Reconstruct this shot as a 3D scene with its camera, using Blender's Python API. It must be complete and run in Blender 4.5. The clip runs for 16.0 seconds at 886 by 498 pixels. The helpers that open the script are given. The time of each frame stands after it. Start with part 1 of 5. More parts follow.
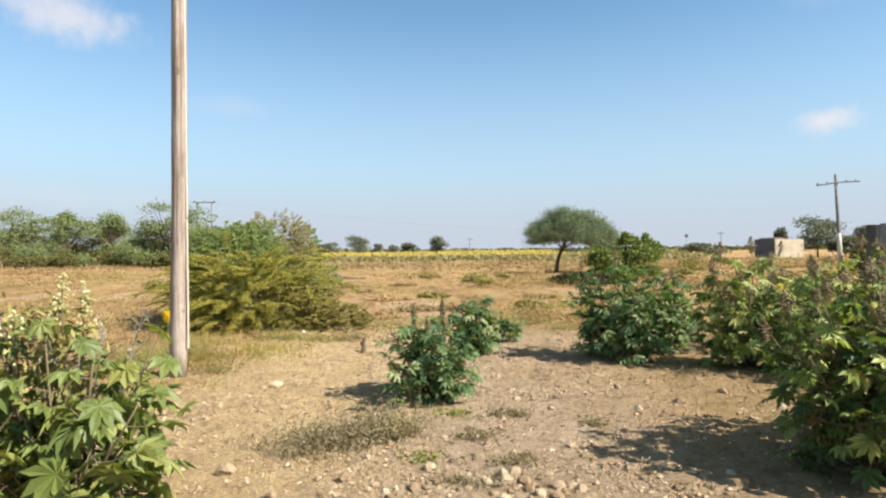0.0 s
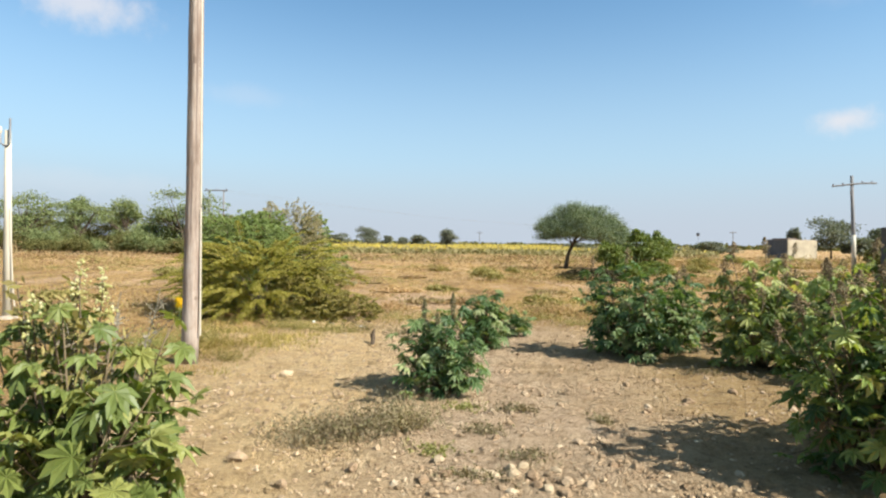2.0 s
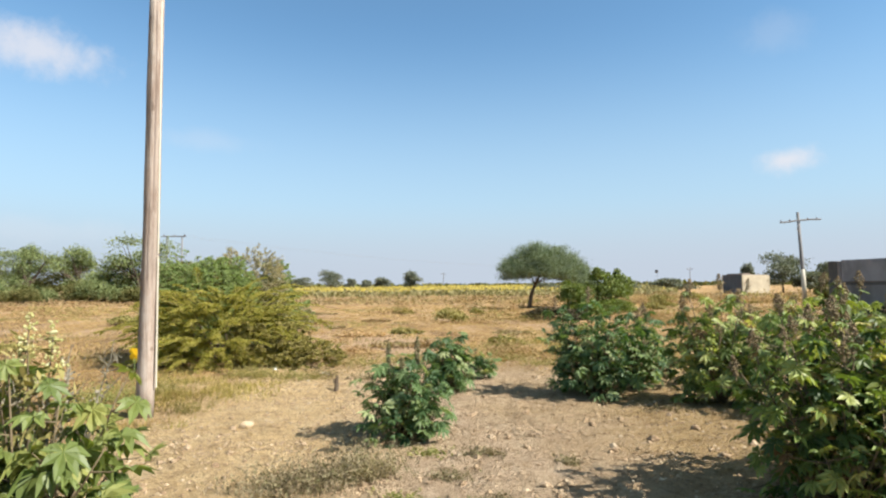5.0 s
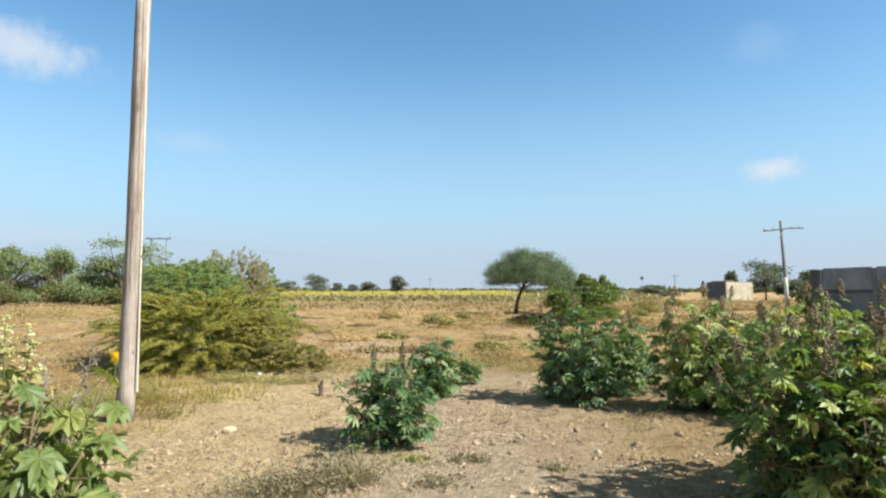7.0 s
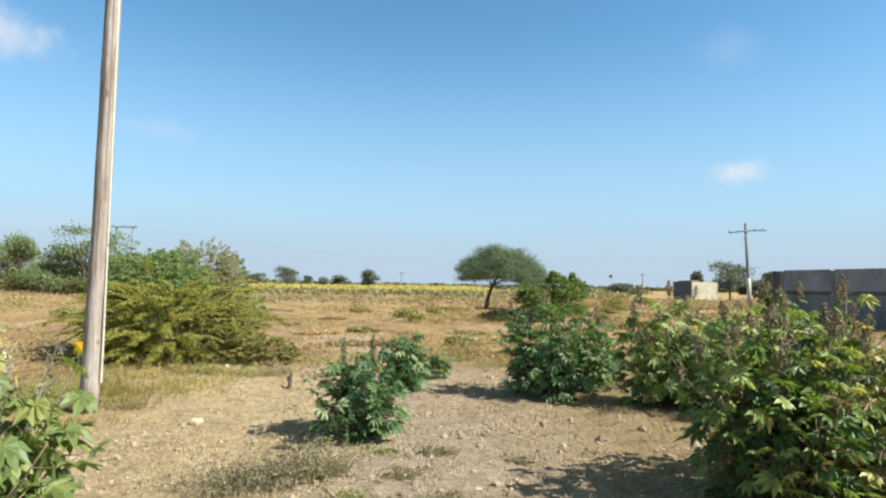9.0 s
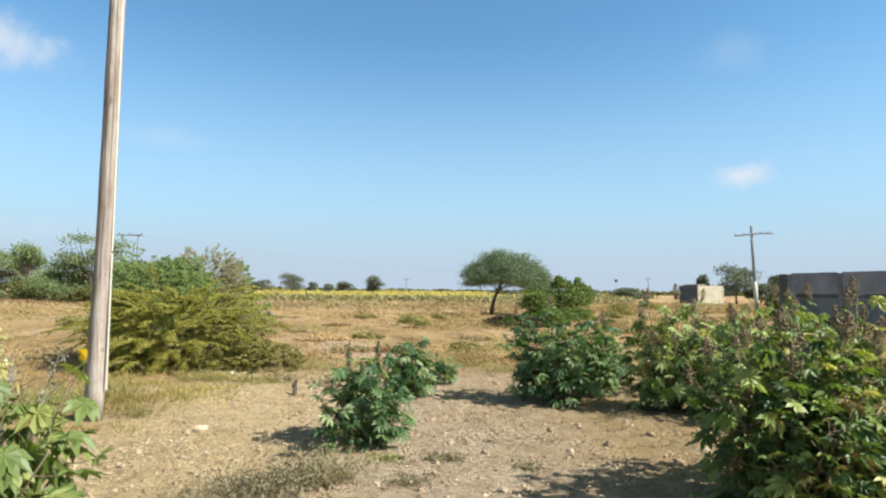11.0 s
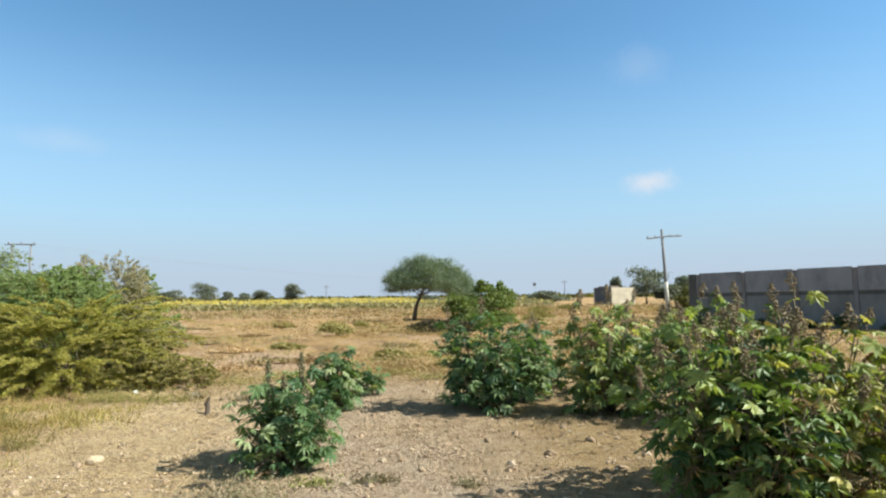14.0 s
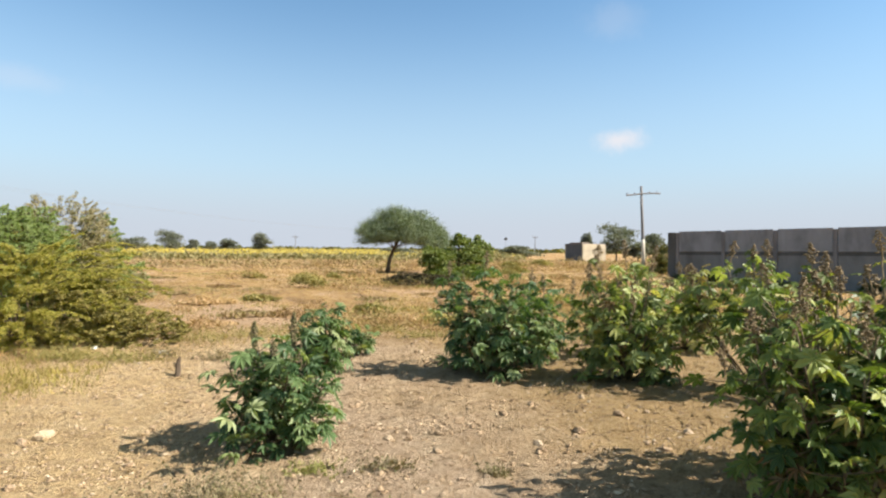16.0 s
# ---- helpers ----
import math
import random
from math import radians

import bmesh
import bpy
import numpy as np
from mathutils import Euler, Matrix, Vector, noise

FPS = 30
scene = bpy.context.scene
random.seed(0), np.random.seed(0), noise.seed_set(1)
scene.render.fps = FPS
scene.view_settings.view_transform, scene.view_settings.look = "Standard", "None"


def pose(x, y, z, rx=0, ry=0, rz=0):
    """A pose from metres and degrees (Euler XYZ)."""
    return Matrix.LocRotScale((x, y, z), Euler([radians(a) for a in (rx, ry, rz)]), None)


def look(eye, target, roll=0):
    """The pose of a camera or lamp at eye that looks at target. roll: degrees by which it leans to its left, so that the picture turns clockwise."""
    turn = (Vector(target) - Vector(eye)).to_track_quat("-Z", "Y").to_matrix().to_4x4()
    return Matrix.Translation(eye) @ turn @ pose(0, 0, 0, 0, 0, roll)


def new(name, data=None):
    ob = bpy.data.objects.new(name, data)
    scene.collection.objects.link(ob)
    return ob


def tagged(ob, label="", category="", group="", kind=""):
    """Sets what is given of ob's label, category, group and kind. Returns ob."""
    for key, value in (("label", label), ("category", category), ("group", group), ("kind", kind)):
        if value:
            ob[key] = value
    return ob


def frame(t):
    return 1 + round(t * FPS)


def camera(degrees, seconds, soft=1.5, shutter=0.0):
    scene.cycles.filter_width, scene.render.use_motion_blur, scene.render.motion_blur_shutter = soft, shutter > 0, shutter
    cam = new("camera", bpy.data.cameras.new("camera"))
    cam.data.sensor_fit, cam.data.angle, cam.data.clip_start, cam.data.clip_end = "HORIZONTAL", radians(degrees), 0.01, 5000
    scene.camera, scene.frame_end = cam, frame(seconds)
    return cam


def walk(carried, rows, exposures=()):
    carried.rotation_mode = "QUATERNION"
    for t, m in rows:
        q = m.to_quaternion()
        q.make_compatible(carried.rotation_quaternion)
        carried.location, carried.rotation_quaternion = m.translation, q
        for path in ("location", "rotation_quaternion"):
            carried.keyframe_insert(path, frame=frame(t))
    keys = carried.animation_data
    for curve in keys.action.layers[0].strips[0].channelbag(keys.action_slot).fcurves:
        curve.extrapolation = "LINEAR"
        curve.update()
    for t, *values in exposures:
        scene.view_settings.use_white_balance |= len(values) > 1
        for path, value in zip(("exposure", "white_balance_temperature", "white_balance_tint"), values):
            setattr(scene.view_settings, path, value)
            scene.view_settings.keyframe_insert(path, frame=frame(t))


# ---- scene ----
cam = camera(71.7, 16.0, soft=2.25)
PATH = [
    (0, (0.006, 0.0, 1.54), (0.005, 2.0, 1.559), -0.5),
    (0.5, (-0.002, -0.004, 1.544), (-0.025, 1.996, 1.516), -0.6),
    (1, (-0.014, -0.005, 1.541), (-0.05, 1.995, 1.538), 0.4),
    (1.5, (-0.016, -0.013, 1.54), (-0.033, 1.987, 1.523), 0.2),
    (2, (-0.021, -0.007, 1.549), (-0.053, 1.993, 1.545), 0.8),
    (2.5, (-0.029, -0.001, 1.558), (-0.114, 1.997, 1.614), 0.8),
    (3, (-0.02, -0.001, 1.568), (0.033, 1.998, 1.546), 1.2),
    (3.5, (-0.009, -0.014, 1.562), (0.045, 1.986, 1.542), 0.5),
    (4, (-0.008, -0.023, 1.569), (0.043, 1.976, 1.581), 0.3),
    (4.5, (-0.01, -0.033, 1.564), (0.059, 1.962, 1.686), -0.2),
    (7, (-0.004, -0.016, 1.566), (0.124, 1.974, 1.714), -0.0),
    (7.5, (-0.019, -0.013, 1.564), (0.089, 1.977, 1.737), 0.8),
    (8, (-0.022, -0.005, 1.561), (0.015, 1.984, 1.764), 0.2),
    (8.5, (-0.036, -0.035, 1.57), (0.06, 1.953, 1.763), -0.2),
    (9, (-0.011, -0.065, 1.565), (0.208, 1.918, 1.697), 1.0),
    (9.2, (-0.004, -0.06, 1.558), (0.241, 1.921, 1.682), 1.3),
    (11.3, (-0.009, -0.017, 1.551), (0.19, 1.968, 1.703), 0.5),
    (11.5, (-0.01, -0.012, 1.539), (0.192, 1.974, 1.66), 0.4),
    (12, (0.019, -0.004, 1.541), (0.378, 1.963, 1.507), 0.6),
    (12.5, (0.008, 0.008, 1.539), (0.43, 1.963, 1.545), 1.8),
    (13, (0.036, 0.049, 1.55), (0.444, 2.006, 1.605), 1.7),
    (13.5, (0.017, 0.141, 1.55), (0.42, 2.088, 1.768), 1.6),
    (14, (-0.045, 0.446, 1.539), (0.413, 2.385, 1.709), -0.7),
    (14.5, (-0.082, 0.665, 1.526), (0.443, 2.595, 1.536), 0.4),
    (14.8, (-0.078, 0.868, 1.535), (0.219, 2.846, 1.524), -1.0),
    (15, (-0.075, 0.999, 1.549), (0.183, 2.982, 1.531), -1.6),
    (15.5, (-0.189, 1.282, 1.544), (0.143, 3.252, 1.627), 0.1),
    (15.6, (-0.143, 1.315, 1.56), (0.297, 3.265, 1.582), 0.2),
    (15.7, (-0.206, 1.34, 1.545), (0.352, 3.26, 1.6), -1.6),
    (15.8, (-0.181, 1.357, 1.564), (0.321, 3.293, 1.54), 0.6),
    (15.9, (-0.214, 1.416, 1.574), (0.399, 3.319, 1.602), 1.1),
    (16, (-0.237, 1.465, 1.55), (0.318, 3.386, 1.567), 0.5),
]
EXPOSURES = [(0, 1.15, 6740, 11), (2, 1.11, 6660, 9), (2.5, 1.09, 6560, 7), (3, 1.12, 6690, 10), (4, 1.12, 6700, 11), (7, 1.1, 6220, 5), (8.5, 1.08, 6090, 3), (9, 1.09, 6110, 3), (11.5, 1.11, 6280, 6), (12.3, 1.25, 6980, 12),
             (13, 1.23, 6880, 12), (13.5, 1.22, 6470, 8), (14, 1.05, 6190, 5), (14.5, 1.17, 6290, 8), (15, 1.2, 6700, 11), (15.5, 1.16, 6720, 11), (16, 1.18, 6880, 12)]
walk(cam, [(t, look(eye, target, roll)) for t, eye, target, roll in PATH], exposures=EXPOSURES)

# ---- sky, sun ----
SUN_DIR = Vector((0.915, -0.40, 0.86)).normalized()
sun_el = math.asin(SUN_DIR.z)
sun_az = math.atan2(SUN_DIR.x, SUN_DIR.y)
sun_data = bpy.data.lights.new("sun", "SUN")
sun_data.energy, sun_data.angle, sun_data.color = 4.9, radians(0.55), (1.0, 0.972, 0.92)
sun = new("sun", sun_data)
sun.matrix_world = look(SUN_DIR * 50, (0, 0, 0))

world = bpy.data.worlds.new("sky")
scene.world = world
world.use_nodes = True


def wnode(kind, **kw):
    n = world.node_tree.nodes.new(kind)
    for k, v in kw.items():
        n.inputs[k].default_value = v
    return n


def wlink(a, b):
    world.node_tree.links.new(a, b)


world.node_tree.nodes.clear()
sky = world.node_tree.nodes.new("ShaderNodeTexSky")
sky.sky_type, sky.sun_disc = "NISHITA", False
sky.sun_elevation, sky.sun_rotation = sun_el, sun_az
sky.altitude, sky.air_density, sky.dust_density, sky.ozone_density = 900, 1.0, 0.35, 3.0
wcoord = world.node_tree.nodes.new("ShaderNodeTexCoord")


def wmath(op, a, b=None):
    n = world.node_tree.nodes.new("ShaderNodeMath")
    n.operation = op
    for i, v in enumerate((a, b)):
        if v is None:
            continue
        if isinstance(v, (int, float)):
            n.inputs[i].default_value = v
        else:
            wlink(v, n.inputs[i])
    return n.outputs[0]


def wdot(d):
    n = world.node_tree.nodes.new("ShaderNodeVectorMath")
    n.operation = "DOT_PRODUCT"
    wlink(wcoord.outputs["Generated"], n.inputs[0])
    n.inputs[1].default_value = d
    return n.outputs["Value"]


def cloud(direction, half_w, half_h, soft, amount):
    """Mask of one drifting cloud: direction in the sky, half sizes in radians."""
    d = Vector(direction).normalized()
    right = Vector((d.y, -d.x, 0)).normalized()
    up = right.cross(d)
    a = wmath("DIVIDE", wdot(right), half_w)
    b = wmath("DIVIDE", wdot(up), half_h)
    nz = wnode("ShaderNodeTexNoise", Scale=22.0, Detail=6.0, Roughness=0.62)
    wlink(wcoord.outputs["Generated"], nz.inputs["Vector"])
    r = wmath("SQRT", wmath("ADD", wmath("MULTIPLY", a, a), wmath("MULTIPLY", b, b)))
    r = wmath("ADD", r, wmath("MULTIPLY", wmath("SUBTRACT", nz.outputs["Fac"], 0.5), 1.7))
    m = world.node_tree.nodes.new("ShaderNodeMapRange")
    m.interpolation_type = "SMOOTHSTEP"
    wlink(r, m.inputs["Value"])
    m.inputs["From Min"].default_value, m.inputs["From Max"].default_value = 1.0 + soft * 0.3, 1.0 - soft
    m.inputs["To Min"].default_value, m.inputs["To Max"].default_value = 0.0, amount
    front = wmath("GREATER_THAN", wdot(d), 0.3)
    return wmath("MULTIPLY", m.outputs["Result"], front)


mask = None
for c in (((-0.615, 1, 0.395), 0.085, 0.036, 0.9, 0.75), ((0.625, 1, 0.215), 0.042, 0.02, 0.9, 0.8), ((-0.34, 1, 0.245), 0.075, 0.018, 1.0, 0.16), ((0.62, 1, 0.44), 0.05, 0.03, 1.0, 0.12), ((-0.62, 1, 0.10), 0.2, 0.02, 1.0, 0.15)):
    k = cloud(*c)
    mask = k if mask is None else wmath("MAXIMUM", mask, k)
mix = world.node_tree.nodes.new("ShaderNodeMix")
mix.data_type = "RGBA"
wlink(mask, mix.inputs["Factor"])
wsep = world.node_tree.nodes.new("ShaderNodeSeparateXYZ")
wlink(wcoord.outputs["Generated"], wsep.inputs[0])
low = world.node_tree.nodes.new("ShaderNodeMapRange")
low.interpolation_type = "SMOOTHSTEP"
wlink(wsep.outputs["Z"], low.inputs["Value"])
for key, value in (("From Min", 0.0), ("From Max", 0.42), ("To Min", 0.94), ("To Max", 0.0)):
    low.inputs[key].default_value = value
haze = world.node_tree.nodes.new("ShaderNodeMix")
haze.data_type = "RGBA"
wlink(low.outputs["Result"], haze.inputs["Factor"])
clear = world.node_tree.nodes.new("ShaderNodeMix")
clear.data_type, clear.blend_type = "RGBA", "MULTIPLY"
clear.inputs["Factor"].default_value = 1.0
zenith = world.node_tree.nodes.new("ShaderNodeMapRange")
zenith.interpolation_type = "SMOOTHSTEP"
wlink(wsep.outputs["Z"], zenith.inputs["Value"])
for key, value in (("From Min", 0.5), ("From Max", 0.9), ("To Min", 1.0), ("To Max", 0.35)):
    zenith.inputs[key].default_value = value
milky = world.node_tree.nodes.new("ShaderNodeHueSaturation")
wlink(zenith.outputs["Result"], milky.inputs["Saturation"])
wlink(sky.outputs[0], milky.inputs["Color"])
wlink(milky.outputs[0], clear.inputs[6])
clear.inputs[7].default_value = (0.82, 1.03, 1.0, 1)
wlink(clear.outputs[2], haze.inputs[6])
haze.inputs[7].default_value = (2.68, 3.48, 4.2, 1)
band = world.node_tree.nodes.new("ShaderNodeMapRange")
band.interpolation_type = "SMOOTHSTEP"
wlink(wsep.outputs["Z"], band.inputs["Value"])
for key, value in (("From Min", 0.02), ("From Max", 0.15), ("To Min", 0.85), ("To Max", 0.0)):
    band.inputs[key].default_value = value
dust = world.node_tree.nodes.new("ShaderNodeMix")
dust.data_type = "RGBA"
wlink(band.outputs["Result"], dust.inputs["Factor"])
wlink(haze.outputs[2], dust.inputs[6])
dust.inputs[7].default_value = (2.9, 3.25, 3.85, 1)
wlink(dust.outputs[2], mix.inputs[6])
mix.inputs[7].default_value = (4.3, 4.3, 4.6, 1)
bg = wnode("ShaderNodeBackground", Strength=0.09)
wlink(mix.outputs[2], bg.inputs["Color"])
wout = world.node_tree.nodes.new("ShaderNodeOutputWorld")
wlink(bg.outputs[0], wout.inputs["Surface"])


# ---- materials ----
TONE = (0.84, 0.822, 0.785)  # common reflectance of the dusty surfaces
class Mat:
    """A small builder for node materials."""

    def __init__(self, name, rough=0.8, spec=0.3):
        self.m = bpy.data.materials.new(name)
        self.m.use_nodes = True
        self.t = self.m.node_tree
        self.b = self.t.nodes["Principled BSDF"]
        self.b.inputs["Roughness"].default_value = rough
        self.b.inputs["Specular IOR Level"].default_value = spec
        self.co = self.t.nodes.new("ShaderNodeTexCoord").outputs["Object"]

    def link(self, a, b):
        self.t.links.new(a, b)

    def world_place(self):
        self.co = self.t.nodes.new("ShaderNodeNewGeometry").outputs["Position"]
        return self

    def noise(self, scale, detail=5.0, rough=0.6, stretch=None, distort=0.0):
        n = self.t.nodes.new("ShaderNodeTexNoise")
        n.inputs["Scale"].default_value, n.inputs["Detail"].default_value = scale, detail
        n.inputs["Roughness"].default_value, n.inputs["Distortion"].default_value = rough, distort
        src = self.co
        if stretch:
            mp = self.t.nodes.new("ShaderNodeMapping")
            mp.inputs["Scale"].default_value = stretch
            self.link(src, mp.inputs["Vector"])
            src = mp.outputs[0]
        self.link(src, n.inputs["Vector"])
        return n.outputs["Fac"]

    def ramp(self, fac, stops):
        r = self.t.nodes.new("ShaderNodeValToRGB")
        e = r.color_ramp.elements
        while len(e) < len(stops):
            e.new(0.5)
        for el, (p, c) in zip(e, stops):
            el.position = p
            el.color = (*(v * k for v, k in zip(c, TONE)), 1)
        self.link(fac, r.inputs["Fac"])
        return r.outputs["Color"]

    def grey(self, fac, lo, hi, a=0.0, b=1.0):
        m = self.t.nodes.new("ShaderNodeMapRange")
        self.link(fac, m.inputs["Value"])
        for k, v in (("From Min", lo), ("From Max", hi), ("To Min", a), ("To Max", b)):
            m.inputs[k].default_value = v
        return m.outputs["Result"]

    def math(self, op, a, b):
        n = self.t.nodes.new("ShaderNodeMath")
        n.operation = op
        for i, v in enumerate((a, b)):
            if isinstance(v, (int, float)):
                n.inputs[i].default_value = v
            else:
                self.link(v, n.inputs[i])
        return n.outputs[0]

    def mix(self, fac, a, b, mode="MIX"):
        n = self.t.nodes.new("ShaderNodeMix")
        n.data_type, n.blend_type = "RGBA", mode
        for v, i in ((fac, "Factor"), (a, 6), (b, 7)):
            if isinstance(v, (int, float)):
                n.inputs[i].default_value = v
            elif isinstance(v, tuple):
                n.inputs[i].default_value = (*v, 1)
            else:
                self.link(v, n.inputs[i])
        return n.outputs[2]

    def sep(self):
        n = self.t.nodes.new("ShaderNodeSeparateXYZ")
        self.link(self.co, n.inputs[0])
        return n.outputs

    def each(self):
        return self.t.nodes.new("ShaderNodeObjectInfo").outputs["Random"]

    def island(self):
        return self.t.nodes.new("ShaderNodeNewGeometry").outputs["Random Per Island"]

    def colour(self, c):
        if isinstance(c, tuple):
            self.b.inputs["Base Color"].default_value = (*c, 1)
        else:
            self.link(c, self.b.inputs["Base Color"])
        return self

    def bump(self, fac, strength=0.4, distance=0.01):
        n = self.t.nodes.new("ShaderNodeBump")
        n.inputs["Strength"].default_value, n.inputs["Distance"].default_value = strength, distance
        self.link(fac, n.inputs["Height"])
        self.link(n.outputs[0], self.b.inputs["Normal"])
        return self

    def translucent(self, c, amount):
        tr = self.t.nodes.new("ShaderNodeBsdfTranslucent")
        if isinstance(c, tuple):
            tr.inputs["Color"].default_value = (*c, 1)
        else:
            self.link(c, tr.inputs["Color"])
        mx = self.t.nodes.new("ShaderNodeMixShader")
        mx.inputs[0].default_value = amount
        self.link(self.b.outputs[0], mx.inputs[1])
        self.link(tr.outputs[0], mx.inputs[2])
        self.link(mx.outputs[0], self.t.nodes["Material Output"].inputs["Surface"])
        return self


def leaf_material(name, stops, rough=0.5, through_light=0.3, per="object", spec=0.4):
    k = Mat(name, rough, spec)
    r = k.each() if per == "object" else k.island()
    c = k.ramp(r, stops)
    c = k.mix(k.grey(k.noise(18, 3), 0.3, 0.7, 0.0, 0.35), c, k.mix(1.0, c, (0.75, 0.7, 0.5), "MULTIPLY"))
    k.colour(c)
    return k.translucent(k.mix(1.0, c, (1.3, 1.4, 0.5), "MULTIPLY"), through_light).m


def soil_material():
    k = Mat("dry_soil", 0.95, 0.1).world_place()
    big = k.noise(0.35, 4, 0.55)
    mid = k.noise(2.3, 6, 0.65)
    fine = k.noise(38, 5, 0.7)
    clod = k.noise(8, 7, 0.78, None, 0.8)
    grit = k.noise(120, 3, 0.6)
    x, y, z = k.sep()
    sand = k.ramp(mid, [(0.25, (0.57, 0.41, 0.22)), (0.5, (0.73, 0.54, 0.305)), (0.75, (0.82, 0.64, 0.395))])
    brown = k.ramp(mid, [(0.25, (0.365, 0.245, 0.112)), (0.55, (0.495, 0.355, 0.18)), (0.8, (0.59, 0.445, 0.245))])
    field = k.ramp(mid, [(0.25, (0.36, 0.225, 0.09)), (0.5, (0.5, 0.325, 0.14)), (0.75, (0.59, 0.415, 0.21))])
    wob = k.math("MULTIPLY", k.math("SUBTRACT", big, 0.5), 5.0)
    right = k.grey(k.math("ADD", x, wob), 0.6, 2.8, 0.0, 0.95)
    pink = k.ramp(mid, [(0.25, (0.44, 0.325, 0.235)), (0.5, (0.595, 0.46, 0.345)), (0.75, (0.69, 0.56, 0.435))])
    track = k.math("MULTIPLY", k.grey(k.math("ADD", x, k.math("MULTIPLY", wob, 0.6)), -1.4, 0.2, 0.0, 0.85), k.grey(clod, 0.35, 0.5, 0.6, 1.0))
    near = k.mix(right, k.mix(track, sand, pink), brown)
    far = k.grey(k.math("ADD", y, wob), 11.0, 15.0)
    left = k.grey(k.math("ADD", x, wob), -2.6, -4.2)
    wild = k.math("MAXIMUM", far, left)
    c = k.mix(wild, near, field)
    brush = k.grey(k.noise(0.8, 6, 0.7, (1, 0.32, 1)), 0.48, 0.6, 0.0, 0.75)
    c = k.mix(k.math("MULTIPLY", brush, wild), c, (0.2, 0.121, 0.0609))
    bare = k.grey(k.noise(0.5, 6, 0.68, (1, 0.35, 1)), 0.52, 0.6, 0.0, 0.8)
    dx, dy = k.math("DIVIDE", k.math("ADD", x, 0.9), 2.3), k.math("DIVIDE", k.math("SUBTRACT", y, 17.0), 4.2)
    clearing = k.grey(k.math("ADD", k.math("ADD", k.math("MULTIPLY", dx, dx), k.math("MULTIPLY", dy, dy)), k.math("MULTIPLY", k.math("SUBTRACT", mid, 0.5), 3.0)), 1.2, 0.4)
    bare = k.math("MAXIMUM", bare, clearing)
    c = k.mix(k.math("MULTIPLY", k.math("MULTIPLY", bare, 0.75), far), c, (0.55, 0.385, 0.255))
    # Mottled soil tone, with shade painted into bump hollows and light onto clod tops.
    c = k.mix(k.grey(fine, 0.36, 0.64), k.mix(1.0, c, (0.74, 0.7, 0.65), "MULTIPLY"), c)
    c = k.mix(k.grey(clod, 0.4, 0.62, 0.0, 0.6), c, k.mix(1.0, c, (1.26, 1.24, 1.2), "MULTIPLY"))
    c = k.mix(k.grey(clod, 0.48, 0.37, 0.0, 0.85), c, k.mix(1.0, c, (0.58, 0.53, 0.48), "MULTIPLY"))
    c = k.mix(k.grey(grit, 0.58, 0.68, 0.0, 0.6), c, (0.68, 0.56, 0.4))
    c = k.mix(1.0, c, (0.95, 0.94, 0.925), "MULTIPLY")
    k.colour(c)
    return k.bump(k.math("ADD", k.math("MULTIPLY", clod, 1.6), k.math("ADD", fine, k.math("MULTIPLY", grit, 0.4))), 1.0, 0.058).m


def grass_material(name, stops):
    """Blades and twigs whose tint drifts in patches over the land."""
    k = Mat(name, 0.75, 0.12).world_place()
    c = k.ramp(k.island(), stops)
    a = k.noise(0.7, 4, 0.65, (1, 0.3, 1))
    b = k.noise(1.1, 4, 0.6, (1, 0.35, 1))
    c = k.mix(k.grey(a, 0.52, 0.62, 0.0, 0.7), c, k.mix(1.0, c, (0.68, 0.6, 0.55), "MULTIPLY"))
    c = k.mix(k.grey(a, 0.46, 0.38, 0.0, 0.8), c, k.mix(1.0, c, (1.15, 1.12, 1.0), "MULTIPLY"))
    c = k.mix(k.grey(b, 0.56, 0.66, 0.0, 0.6), c, k.mix(1.0, c, (0.66, 0.72, 0.55), "MULTIPLY"))
    k.colour(c)
    return k.translucent(k.mix(1.0, c, (1.3, 1.3, 0.6), "MULTIPLY"), 0.25).m


M_SOIL = soil_material()
M_DRYGRASS = grass_material("dry_grass", [(0.0, (0.42, 0.26, 0.105)), (0.35, (0.56, 0.37, 0.14)), (0.7, (0.66, 0.47, 0.21)), (0.88, (0.46, 0.38, 0.13)), (1.0, (0.34, 0.31, 0.09))])
M_OLIVE = grass_material("olive_weed", [(0.0, (0.22, 0.205, 0.075)), (0.5, (0.33, 0.295, 0.11)), (1.0, (0.45, 0.38, 0.165))])
M_VERGE = grass_material("verge_grass", [(0.0, (0.25, 0.23, 0.065)), (0.4, (0.38, 0.32, 0.1)), (0.8, (0.52, 0.39, 0.15)), (1.0, (0.27, 0.25, 0.075))])
M_DEADWEED = grass_material("dead_weed", [(0.0, (0.16, 0.13, 0.085)), (0.45, (0.28, 0.23, 0.145)), (0.75, (0.42, 0.345, 0.225)), (1.0, (0.21, 0.22, 0.1))])
M_SCRUB = grass_material("dry_scrub", [(0.0, (0.4, 0.27, 0.15)), (0.5, (0.54, 0.37, 0.21)), (1.0, (0.64, 0.48, 0.29))])
M_SPRIG = grass_material("green_sprig", [(0.0, (0.22, 0.24, 0.08)), (1.0, (0.4, 0.38, 0.14))])
M_BRUSH = grass_material("brown_brush", [(0.0, (0.24, 0.155, 0.085)), (0.5, (0.37, 0.24, 0.13)), (0.8, (0.48, 0.325, 0.175)), (1.0, (0.33, 0.27, 0.11))])
